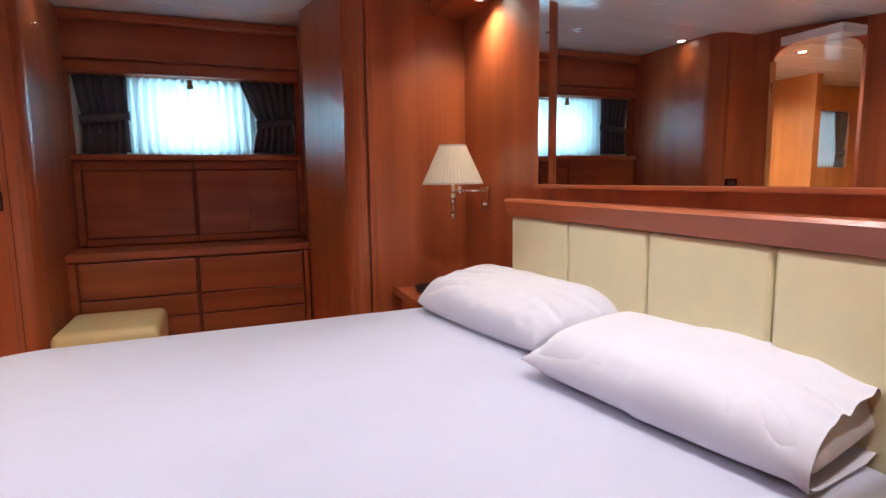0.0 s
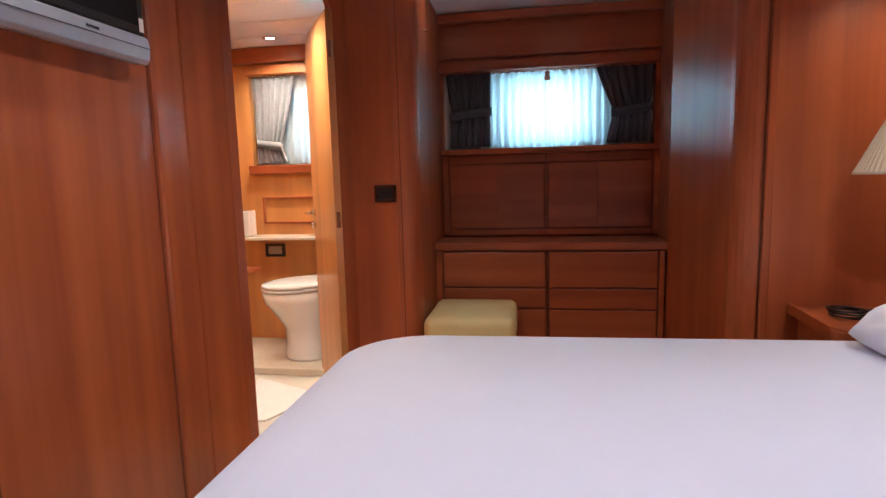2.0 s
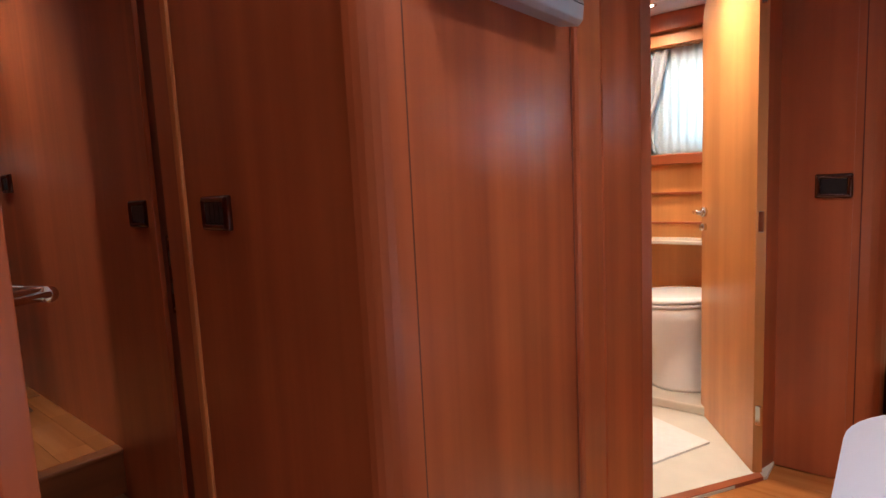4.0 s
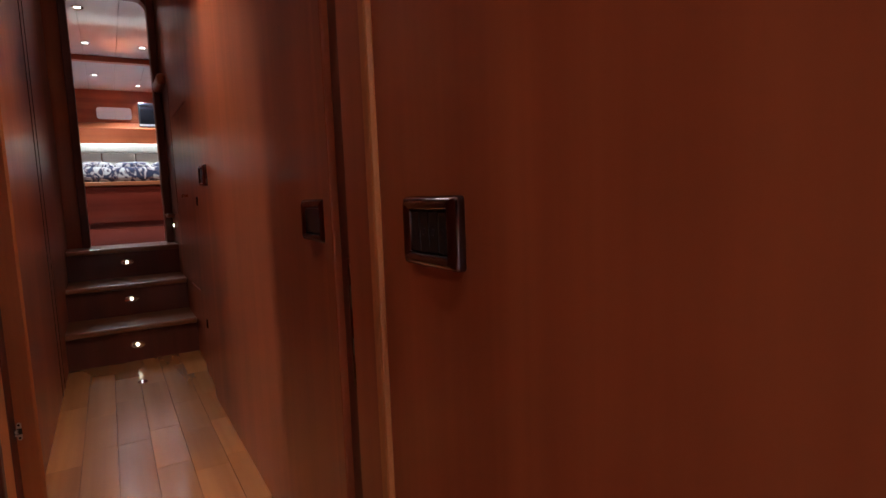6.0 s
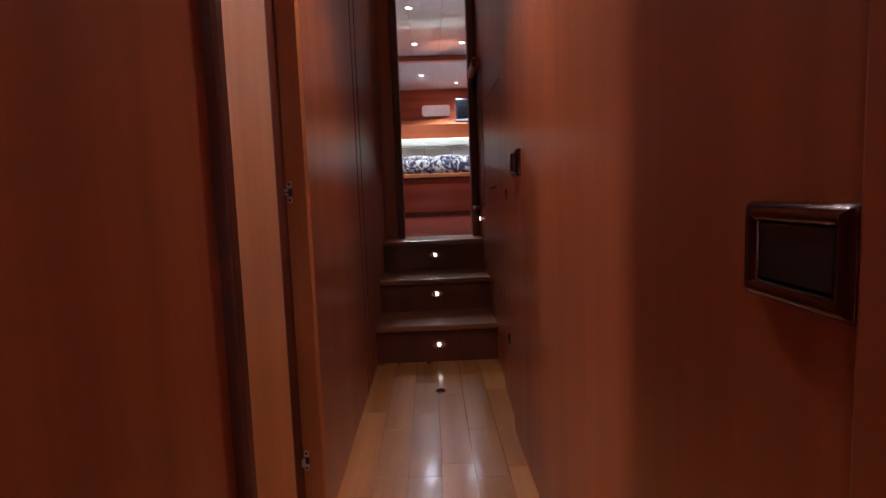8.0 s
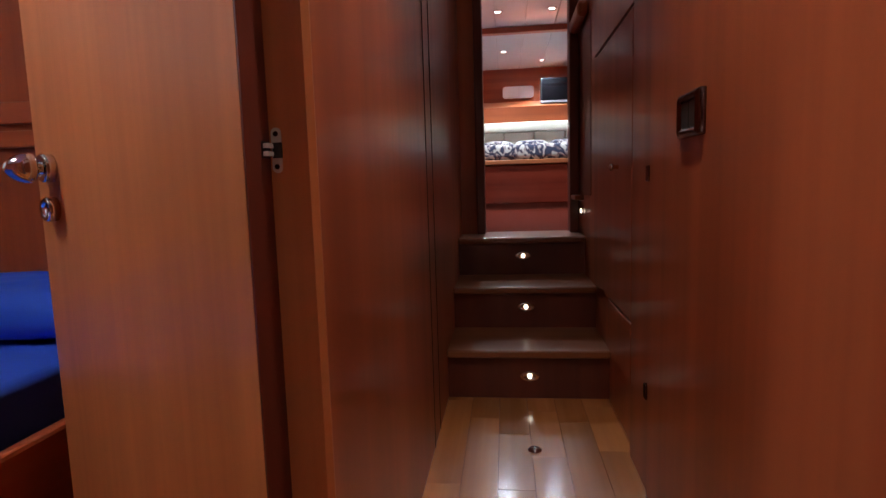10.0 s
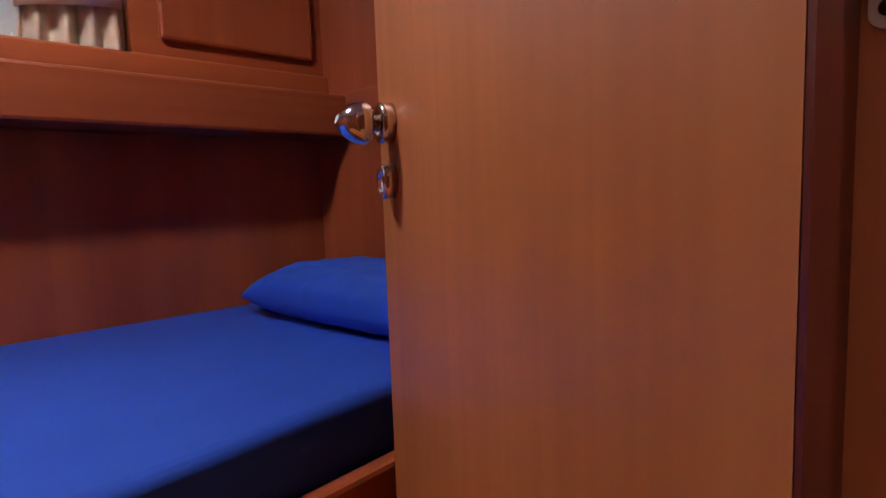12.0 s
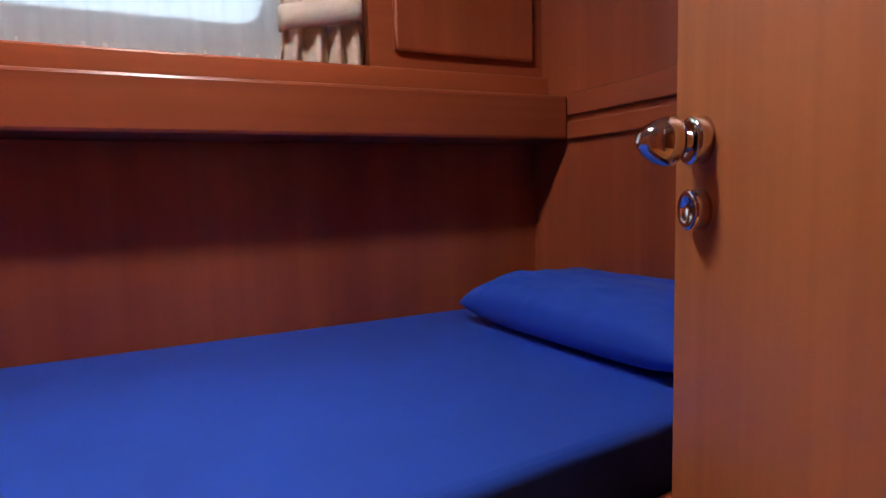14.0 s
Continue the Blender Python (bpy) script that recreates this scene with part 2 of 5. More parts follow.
def lathe(profile, seg=28, m=None):
    """A turned body from (radius, height) pairs."""
    own = bmesh.new()
    rings = []
    for r, z in profile:
        rings.append([own.verts.new((r * math.cos(2 * math.pi * i / seg), r * math.sin(2 * math.pi * i / seg), z)) for i in range(seg)])
    for a, b in zip(rings, rings[1:]):
        for i in range(seg):
            own.faces.new((a[i], a[(i + 1) % seg], b[(i + 1) % seg], b[i]))
    own.faces.new(rings[0][::-1])
    own.faces.new(rings[-1])
    if m is not None:
        moved(own, m)
    return own


def arc_corner(cx, cy, r, a0, a1, k=6):
    return [(cx + r * math.cos(radians(a0 + (a1 - a0) * i / k)), cy + r * math.sin(radians(a0 + (a1 - a0) * i / k))) for i in range(k + 1)]


def wall_with_hole_y(name, x0, x1, y0, y1, z0, z1, hx0, hx1, hz0, hz1, mat, label):
    """A wall in the xz plane, in one piece, with one opening through it."""
    own = bmesh.new()
    outer = ((x0, z0), (x1, z0), (x1, z1), (x0, z1))
    inner = ((hx0, hz0), (hx1, hz0), (hx1, hz1), (hx0, hz1))
    rows = [[own.verts.new((x, y, z)) for x, z in ring] for ring, y in ((outer, y0), (inner, y0), (inner, y1), (outer, y1))]
    for p, q in zip(rows, rows[1:] + rows[:1]):
        for i in range(4):
            own.faces.new((p[i], p[(i + 1) % 4], q[(i + 1) % 4], q[i]))
    return struct(name, own, mat, label)


# ---- owner's cabin: structure ----
struct("floor_cabin_base", box(-2.7, 1.3, -1.3, 4.1, -0.06, -0.013), DARK_EDGE, "dark underlay of the cabin floor", "floor")
bm = bmesh.new()
for k in range(18):
    a = -1.3 + 0.31 * k
    box(-2.55, 1.3, a, min(a + 0.307, 4.1), CEIL, CEIL + 0.03, 0.002, 1, bm=bm)
box(-2.55, 1.3, -1.3, 4.1, CEIL + 0.031, CEIL + 0.06, bm=bm)
struct("ceiling_cabin", bm, WHITE_CEIL, "white glossy ceiling of narrow panels", "ceiling")
struct("wall_south", box(-2.5, 1.3, -1.32, -1.25, 0, CEIL), WOOD, "cherry panelled wall behind the bed side")
struct("wall_headboard", box(1.06, 1.14, -1.25, 2.88, 0, CEIL), WOOD, "cherry panelled wall behind the bed")
struct("wall_west", box(-1.88, -1.80, -1.25, 0.55, 0, CEIL), WOOD, "cherry panelled wall beside the passage")
# ship's side with the window
wall_with_hole_y("wall_ship_side", -1.2, 1.2, 4.0, 4.10, 0, CEIL, -1.07, 0.27, 1.375, 1.86, WOOD_X, "cherry panelled ship's side with a window")
struct("trim_window_head", box(-1.08, 0.29, 3.955, 4.0, 1.865, 1.93, 0.006), WOOD_X, "cherry moulding above the window", "trim")
struct("trim_window_sill", box(-1.08, 0.29, 3.93, 4.06, 1.335, 1.372, 0.008), WOOD_X, "cherry window sill", "trim")
struct("trim_frieze", box(-1.08, 0.31, 3.97, 3.999, 1.95, 2.21, 0.004), WOOD_X, "cherry frieze panel under the ceiling", "trim")
# wall block between bathroom and alcove, rounded at its corner
pts = [(-1.44, 2.93), (-1.40, 3.07), (-1.17, 3.07)] + arc_corner(-1.17, 3.19, 0.11, -90, 0) + [(-1.08, 4.0), (-1.30, 4.0), (-1.38, 3.13), (-1.46, 2.97)]
struct("wall_alcove", prism(pts, 0, CEIL), WOOD, "cherry wall with a rounded corner beside the window alcove")
struct("trim_alcove_joint", box(-1.147, -1.143, 3.0675, 3.0698, 0, CEIL), DARK_EDGE, "dark joint in the wall beside the alcove", "trim")
# wardrobe block
pts = [(0.30, 4.0), (0.265, 3.55), (0.385, 2.99)] + arc_corner(0.48, 2.98, 0.095, 180, 270) + [(1.06, 2.885), (1.15, 2.885), (1.15, 4.0)]
struct("wall_wardrobe", prism(pts, 0, CEIL), WOOD, "cherry wardrobe wall with a rounded corner")
struct("trim_wardrobe_strip", box(0.495, 0.53, 2.868, 2.884, 0, CEIL, 0.006), WOOD, "raised vertical moulding on the wardrobe", "trim")
struct("trim_wardrobe_groove", box(0.489, 0.493, 2.882, 2.886, 0, CEIL), DARK_EDGE, "dark groove beside the wardrobe moulding", "trim")
# soffit above the headboard
struct("ceiling_soffit", box(0.86, 1.06, -1.25, 2.88, 2.06, CEIL, 0.004), WOOD_Y, "cherry soffit above the bed head", "ceiling")
struct("trim_cornice_alcove", box(-1.08, 0.31, 3.90, 3.965, 2.16, 2.215, 0.01), WOOD_X, "cherry cornice under the ceiling", "trim")

# wall that carries the television, with its strips
pts = [(-1.80, 1.285)] + arc_corner(-1.80, 1.325, 0.06, -90, 0) + [(-1.738, 1.350), (-1.746, 1.353), (-1.750, 1.358), (-1.750, 2.036), (-1.742, 2.04), (-1.736, 2.05), (-1.735, 2.195), (-1.742, 2.20), (-1.742, 2.206), (-1.735, 2.21), (-1.70, 2.43), (-1.675, 2.45), (-1.70, 2.49), (-1.78, 2.44), (-1.84, 1.345)]
struct("wall_television", prism(pts, 0, CEIL), WOOD, "cherry panelled wall with the television")
# Joint strips drawn wider and dark to paint the soft shade along them.
struct("trim_television_joint", box(-1.7505, -1.7485, 1.358, 1.366, 0, CEIL), DARK_EDGE, "joint in the panelled wall, widened in dark wood for its shade", "trim")
struct("trim_television_joint_inner", box(-1.7505, -1.7485, 2.029, 2.036, 0, CEIL), DARK_EDGE, "joint in the panelled wall, widened in dark wood for its shade", "trim")
# short wall of the passage with a switch plate
bm = box(-2.439, -1.80, 1.275, 1.345, 0, CEIL)
struct("wall_passage_north", bm, WOOD, "cherry passage wall with a switch plate")
struct("wall_passage_south", box(-2.45, -1.88, 0.50, 0.55, 0, CEIL), WOOD, "cherry passage wall")
# exit door frame
bm = box(-2.563, -2.469, 1.272, 1.34, 0, CEIL, 0.004)
struct("trim_exit_jamb", bm, WOOD, "door jamb of the cabin's exit", "trim")
struct("trim_exit_rebate", box(-2.6475, -2.5635, 1.292, 1.34, 0, CEIL), DARK_EDGE, "dark door rebate of the exit jamb", "trim")
struct("trim_exit_stop", box(-2.690, -2.648, 1.278, 1.34, 0, CEIL, 0.004), WOOD, "narrow door stop of the exit jamb", "trim")
struct("trim_exit_jamb_edge", box(-2.4685, -2.4395, 1.266, 1.34, 0, CEIL, 0.006), LIGHT_WOOD, "rounded edge of the exit jamb", "trim")
strike = thing("strike_plate", (-2.598, 1.29, 0.95), "dark metal lock strike plate in the jamb", "strike plate")
part("plate", box(-2.614, -2.586, 1.2885, 1.2925, 0.87, 1.09, 0.001), BRONZE, strike)
part("slot", box(-2.606, -2.594, 1.2878, 1.2888, 1.005, 1.045), BLACK, strike, "black latch slot")
part("slot", box(-2.606, -2.594, 1.2878, 1.2888, 0.925, 0.955), BLACK, strike, "black bolt slot")
for sz in (1.078, 0.882):
    part("screw", lathe([(0.0, 0), (0.0042, 0), (0.0038, 0.001), (0.0, 0.0014)], 12, Matrix.Translation((-2.60, 1.2886, sz)) @ Matrix.Rotation(radians(90), 4, "X")), CHROME, strike, "bright screw head", True)
struct("trim_exit_jamb_south", box(-2.55, -2.45, 0.50, 0.66, 0, CEIL, 0.004), WOOD, "door jamb of the cabin's exit", "trim")

# bathroom
struct("floor_bathroom", prism([(-1.66, 2.50), (-1.40, 2.93), (-1.38, 4.0), (-4.4, 4.0), (-4.4, 2.45), (-1.75, 2.45)], 0.0, 0.012), TILE, "cream bathroom floor", "floor")
struct("floor_bathroom_platform", box(-2.75, -1.40, 3.37, 4.0, 0.012, 0.06, 0.008), MARBLE, "cream marble step under the toilet", "floor")
bm = bmesh.new()
for k in range(5):
    a = 2.46 + 0.31 * k
    box(-4.4, -1.44, a, min(a + 0.307, 3.985), 2.1, 2.1 + 0.03, 0.002, 1, bm=bm)
box(-4.4, -1.44, 2.46, 3.985, 2.1 + 0.031, 2.1 + 0.06, bm=bm)
struct("ceiling_bathroom", bm, WHITE_CEIL, "white glossy bathroom ceiling of narrow panels", "ceiling")
wall_with_hole_y("wall_bathroom_side", -2.83, -1.39, 3.99, 4.08, 0, CEIL, -2.43, -1.62, 1.31, 1.92, BATH_WOOD, "light cherry bathroom wall with a window")
wall_with_hole_y("wall_bathroom_side_inner", -4.4, -2.83, 3.99, 4.08, 0, CEIL, -3.98, -3.42, 1.25, 1.85, BATH_WOOD, "light cherry wall with the shower window")
struct("wall_bathroom_partition", box(-2.83, -2.75, 3.52, 3.989, 0, 2.1), BATH_WOOD, "light cherry partition in the bathroom")
struct("wall_bathroom_west", box(-4.48, -4.4, 2.4, 4.08, 0, CEIL), BATH_WOOD, "light cherry bathroom wall")
struct("wall_bathroom_south", box(-4.4, -1.80, 2.38, 2.45, 0, CEIL), BATH_WOOD, "light cherry bathroom wall")
struct("trim_bathroom_cornice", box(-2.75, -1.5, 3.93, 3.99, 2.0, 2.1, 0.008), WOOD_X, "cherry cornice in the bathroom", "trim")
struct("trim_bathroom_window_sill", box(-2.45, -1.60, 3.95, 4.05, 1.25, 1.31, 0.006), WOOD_X, "cherry sill of the bathroom window", "trim")
struct("trim_bathroom_window_head", box(-2.45, -1.60, 3.965, 3.989, 1.925, 1.99, 0.005), LIGHT_WOOD, "cherry head of the bathroom window", "trim")
bm = box(-2.36, -1.62, 3.972, 3.989, 0.90, 0.915, 0.003)
box(-2.36, -1.62, 3.972, 3.989, 1.075, 1.09, 0.003, bm=bm)
box(-2.375, -2.36, 3.972, 3.989, 0.90, 1.09, 0.003, bm=bm)
struct("trim_bathroom_panel", bm, WOOD_X, "moulded panel frame in the bathroom", "trim")
struct("trim_bathroom_shelf", box(-2.6, -1.55, 3.80, 3.989, 0.80, 0.822, 0.005), MARBLE, "cream marble ledge behind the toilet", "trim")
struct("trim_bathroom_lower_shelf", box(-2.73, -2.33, 3.62, 3.80, 0.60, 0.62, 0.005), WOOD_X, "small cherry shelf in the bathroom", "trim")

# bathroom door, arched at the top, standing open into the bathroom
door = thing("door_1", (-1.42, 2.94, 0.014), "open arched cherry bathroom door with chrome handle", "door")
tagged(door, kind="structure")
ang = math.atan2(3.43 - 2.94, -1.735 + 1.42)
own = bmesh.new()
prof = [(0, 0.016), (0.58, 0.016), (0.58, 1.86)] + [(0.58 - 0.14 + 0.14 * math.cos(radians(a)), 1.86 + 0.14 * math.sin(radians(a))) for a in range(15, 91, 15)] + [(0, 2.0)]
f = own.faces.new([own.verts.new((x, 0, z)) for x, z in prof])
ex = bmesh.ops.extrude_face_region(own, geom=[f])
bmesh.ops.translate(own, vec=(0, 0.035, 0), verts=[v for v in ex["geom"] if isinstance(v, bmesh.types.BMVert)])
D1 = Matrix.Translation((-1.42, 2.94, 0)) @ Matrix.Rotation(ang, 4, "Z")
part("leaf", moved(own, D1), BATH_WOOD, door)
for side in (-0.012, 0.047):
    s = -1 if side < 0 else 1
    bm = tube((0.53, side - s * 0.012, 1.01), (0.53, side + s * 0.006, 1.01), 0.022)
    tube((0.53, side, 1.01), (0.53, side + s * 0.045, 1.01), 0.008, bm=bm)
    tube((0.535, side + s * 0.04, 1.01), (0.43, side + s * 0.04, 1.01), 0.008, 0.007, bm=bm)
    tube((0.53, side - s * 0.012, 0.94), (0.53, side + s * 0.012, 0.94), 0.016, bm=bm)
    part("handle", moved(bm, D1), CHROME, door, "chrome lever handle", True)
for hz in (1.82, 1.0, 0.25):
    part("hinge", box(-1.452, -1.425, 2.925, 2.945, hz - 0.04, hz + 0.04, 0.003), CHROME, door, "steel concealed hinge")
struct("trim_bathroom_threshold", prism([(-1.69, 2.46), (-1.41, 2.91), (-1.43, 2.94), (-1.71, 2.50)], 0.0, 0.016), WOOD_X, "cherry threshold of the bathroom", "trim")
bm = prism([(-1.68, 2.465), (-1.42, 2.925), (-1.46, 2.95), (-1.715, 2.50)], 2.10, CEIL)
HEAD = Matrix.Translation((-1.68, 2.465, 0)) @ Matrix.Rotation(math.atan2(0.46, 0.26), 4, "Z") @ Matrix(((1, 0, 0, 0), (0, 0, 1, 0), (0, 1, 0, 0), (0, 0, 0, 1)))
for s0, d0 in ((0.0, 1), (0.528, -1)):
    curve = [(s0 + d0 * (0.11 - 0.11 * math.sin(radians(q))), 1.99 + 0.11 * math.cos(radians(q))) for q in range(0, 91, 15)]
    own = prism([(s0, 2.10)] + curve, 0.0, 0.04)
    moved(own, HEAD)
    bmesh.ops.recalc_face_normals(own, faces=own.faces)
    me = bpy.data.meshes.new("corner")
    own.to_mesh(me)
    bm.from_mesh(me)
    bpy.data.meshes.remove(me)
struct("wall_bathroom_door_head", bm, WOOD, "cherry wall above the bathroom door")

# corridor, side cabin and stairs
struct("wall_corridor_north", box(-4.30, -2.6905, 1.29, 1.36, 0, CEIL + 0.2), WOOD, "cherry corridor wall with switch plates")
struct("wall_corridor_north_inner", box(-6.05, -4.30, 1.335, 1.40, 0, CEIL + 0.75), WOOD, "cherry corridor wall beside the stairs")
struct("wall_corridor_south", box(-3.17, -2.55, 0.62, 0.695, 0, CEIL + 0.2), WOOD, "dark cherry corridor wall")
struct("wall_corridor_south_inner", box(-6.05, -3.6685, 0.62, 0.705, 0, CEIL + 0.75), WOOD, "cherry corridor wall beside the stairs")
struct("trim_side_jamb", prism([(-3.668, 0.7055), (-3.657, 0.729), (-3.649, 0.731), (-3.6405, 0.7245), (-3.643, 0.678), (-3.643, 0.60), (-3.668, 0.60)], FLOOR2, 2.25), LIGHT_WOOD, "light cherry door jamb with hinges", "trim")
struct("trim_side_jamb_near", box(-3.206, -3.171, 0.61, 0.716, FLOOR2, 2.25, 0.006), DARK_EDGE, "dark cherry door jamb", "trim")
struct("wall_side_door_head", box(-3.70, -3.12, 0.62, 0.695, 2.25, CEIL + 0.2), WOOD, "cherry wall above the side door")
struct("ceiling_corridor", box(-4.9, -2.40, 0.5, 1.36, CEIL + 0.05, CEIL + 0.10), WHITE_CEIL, "white corridor ceiling", "ceiling")
struct("ceiling_stairs", box(-6.1, -4.9, 0.6, 1.40, 2.85, 2.90), WHITE_CEIL, "white ceiling above the stairs", "ceiling")
struct("wall_stairs_drop", box(-4.95, -4.9, 0.705, 1.335, CEIL + 0.05, 2.9), WOOD, "cherry bulkhead above the stairs")
struct("floor_corridor_base", box(-5.2, -3.13, 0.62, 1.36, 0.0, FLOOR2 - 0.014), DARK_EDGE, "dark underlay of the corridor floor", "floor")
struct("trim_entry_riser", box(-3.135, -3.12, 0.695, 1.29, 0.165, FLOOR2 - 0.016, 0.003), STEPWOOD, "cherry riser below the corridor floor", "trim")
struct("trim_entry_nosing", box(-3.17, -3.108, 0.695, 1.29, FLOOR2 - 0.014, FLOOR2 + 0.002, 0.006), STEPWOOD, "cherry nosing of the corridor floor", "trim")
struct("floor_entry_step", box(-3.135, -2.58, 0.66, 1.278, 0.0, 0.165, 0.006), STEPWOOD, "cherry step up from the cabin", "floor")


def stair_step(x, z, z_below, depth):
    st = thing("stair_step", (x, 1.02, z_below), "dark cherry step with a small lit lamp", "step", "steps of the stairs")
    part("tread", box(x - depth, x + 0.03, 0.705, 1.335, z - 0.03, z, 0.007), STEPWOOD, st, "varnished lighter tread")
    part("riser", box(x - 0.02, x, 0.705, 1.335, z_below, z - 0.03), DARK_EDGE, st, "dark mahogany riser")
    zl = (z + z_below) / 2 + (0.0 if z_below > 0.4 else -0.01)
    lamp = thing("step_light", (x, 1.028, zl), "small chrome oval step lamp, lit", "step light", "lamps in the stair risers")
    bz = lathe([(0.0, 0.0), (0.016, 0.0), (0.021, 0.003), (0.019, 0.006), (0.011, 0.006), (0.009, 0.004)], 24,
               Matrix.Translation((x, 1.028, zl)) @ Matrix.Rotation(radians(90), 4, "Y") @ Matrix.Diagonal((1, 1.9, 1, 1)))
    part("bezel", bz, CHROME, lamp, "chrome oval rim", True)
    part("bulb", lathe([(0.0, 0.0), (0.009, 0.0), (0.008, 0.004), (0.0, 0.006)], 16, Matrix.Translation((x + 0.004, 1.028, zl)) @ Matrix.Rotation(radians(90), 4, "Y")), BULB_STEP, lamp, "warm glowing bulb", True)


stair_step(-5.16, 0.53, FLOOR2, 0.36)
stair_step(-5.49, 0.72, 0.53, 0.36)
stair_step(-5.82, FLOOR3, 0.72, 0.35)

# side cabin
struct("floor_side", box(-4.5, -2.5, -0.8, 0.70, FLOOR2 - 0.05, FLOOR2 - 0.002), PLANK, "varnished floor of the side cabin", "floor")
struct("wall_side_head", box(-4.48, -4.40, -0.95, 0.62, FLOOR2, 2.3), WOOD, "cherry wall at the bed head")
struct("wall_side_foot", box(-2.5, -2.42, -0.95, 0.62, FLOOR2, 2.3), WOOD, "cherry wall at the bed foot")
hull_wall = struct("wall_side_hull", box(-4.40, -2.5, -0.78, -0.70, FLOOR2, 1.31), WOOD, "cherry hull lining beside the berth")
hull_window = wall_with_hole_y("wall_side_window", -4.40, -2.4, -0.74, -0.66, 1.31, 2.3, -3.895, -2.85, 1.485, 1.95, WOOD_X, "cherry wall with the side cabin's window")
bm = box(-4.40, -2.5, -0.70, -0.545, 1.31, 1.424, 0.008)
hull_shelf = struct("trim_side_shelf", bm, WOOD_X, "deep cherry shelf below the window", "trim")
hull_back = struct("trim_side_shelf_back", box(-4.40, -2.5, -0.66, -0.632, 1.4245, 1.488, 0.006), WOOD_X, "cherry upstand behind the shelf", "trim")
hull_panel = struct("trim_side_panel", box(-4.36, -3.955, -0.66, -0.642, 1.53, 2.1, 0.008), WOOD, "raised cherry panel beside the window", "trim")
bm = box(-4.40, -4.385, -0.545, 0.3, 1.372, 1.43, 0.004)
box(-4.40, -4.385, -0.545, 0.3, 1.31, 1.355, 0.004, bm=bm)
struct("trim_side_head_rail", bm, WOOD_Y, "cherry rail on the bed head wall", "trim")
struct("ceiling_side", box(-4.5, -2.4, -0.9, 0.62, 2.25, 2.3), WHITE_CEIL, "white ceiling of the side cabin", "ceiling")

struct("floor_far", box(-11.6, -6.10, -1.2, 3.2, FLOOR3 - 0.05, FLOOR3 - 0.002), MAHOGANY, "varnished floor of the far cabin", "floor")
bm = box(-6.12, -6.05, -1.2, 0.83, 0.5, 2.95)
box(-6.12, -6.05, 1.295, 3.2, 0.5, 2.95, bm=bm)
struct("wall_far_door", bm, WOOD, "cherry bulkhead with the far doorway")
for jx, j0, j1 in (("trim_far_jamb_left", 0.79, 0.835), ("trim_far_jamb_right", 1.285, 1.33)):
    struct(jx, box(-6.13, -6.02, j0, j1, FLOOR3, 2.85, 0.006), DARK_EDGE, "dark door jamb of the far cabin", "trim")
for y0, side in ((0.835, 1), (1.285, -1)):
    curve = [(y0 + side * (0.07 - 0.07 * math.sin(radians(q))), 2.47 + 0.07 * math.cos(radians(q))) for q in range(0, 91, 15)]
    bm = prism([(y0, 2.56), (y0 + side * 0.225, 2.56), (y0 + side * 0.225, 2.54)] + curve, -6.12, -6.03)
    struct("trim_far_door_corner", moved(bm, Matrix(((0, 0, 1, 0), (1, 0, 0, 0), (0, 1, 0, 0), (0, 0, 0, 1)))), DARK_EDGE, "rounded head of the far doorway", "trim")
struct("wall_far_door_head", box(-6.12, -6.05, 0.83, 1.295, 2.562, 2.95), WOOD, "cherry wall above the far doorway")
struct("wall_far_head", box(-11.5, -11.4, -1.2, 3.2, FLOOR3, 2.95), WOOD_Y, "cherry wall of the far cabin")
struct("wall_far_south", box(-11.5, -6.1, -1.3, -1.2, FLOOR3, 2.95), WOOD_X, "cherry wall of the far cabin")
struct("wall_far_north", box(-11.5, -6.1, 3.2, 3.3, FLOOR3, 2.95), WOOD_X, "cherry wall of the far cabin")
bm = bmesh.new()
for k in range(15):
    a = -1.3 + 0.31 * k
    box(-11.6, -6.05, a, min(a + 0.307, 3.3), 2.85, 2.85 + 0.03, 0.002, 1, bm=bm)
box(-11.6, -6.05, -1.3, 3.3, 2.85 + 0.031, 2.85 + 0.06, bm=bm)
struct("ceiling_far", bm, WHITE_CEIL, "white glossy ceiling of the far cabin", "ceiling")
struct("trim_far_beam", box(-9.3, -9.2, -1.2, 3.2, 2.79, 2.848, 0.006), WOOD_Y, "cherry ceiling beam", "trim")
bm = prism([(-11.4, 2.03), (-10.9, 2.03), (-10.9, 2.24), (-11.4, 2.38)], -1.2, 3.2)
struct("trim_far_shelf", moved(bm, Matrix(((1, 0, 0, 0), (0, 0, 1, 0), (0, 1, 0, 0), (0, 0, 0, 1)))), WOOD_Y, "cherry shelf above the far bed", "trim")

# ---- ceiling lamps: those that show, and unseen ones added as fill ----


def downlight(x, y, z, watts, lit=True, color=(1, 0.86, 0.70), angle=130, blend=0.9, radius=0.035):
    d = thing("downlight", (x, y, z), "round chrome ceiling downlight, in a set with added fill lamps, " + ("lit" if lit else "switched off"), "ceiling light", "ceiling downlights")
    part("bezel", lathe([(0.045, 0.0), (0.045, -0.006), (0.036, -0.010), (0.030, -0.004), (0.030, 0.0)], 28, Matrix.Translation((x, y, z))), CHROME, d, "chrome ring", True)
    part("lens", lathe([(0.0, -0.001), (0.029, -0.001), (0.026, -0.005), (0.0, -0.006)], 20, Matrix.Translation((x, y, z))), BULB if lit else BLACK, d, "frosted lens", True)
    if lit:
        spot("downlight_beam", x, y, z - 0.015, watts, color, angle, radius, blend)
    return d


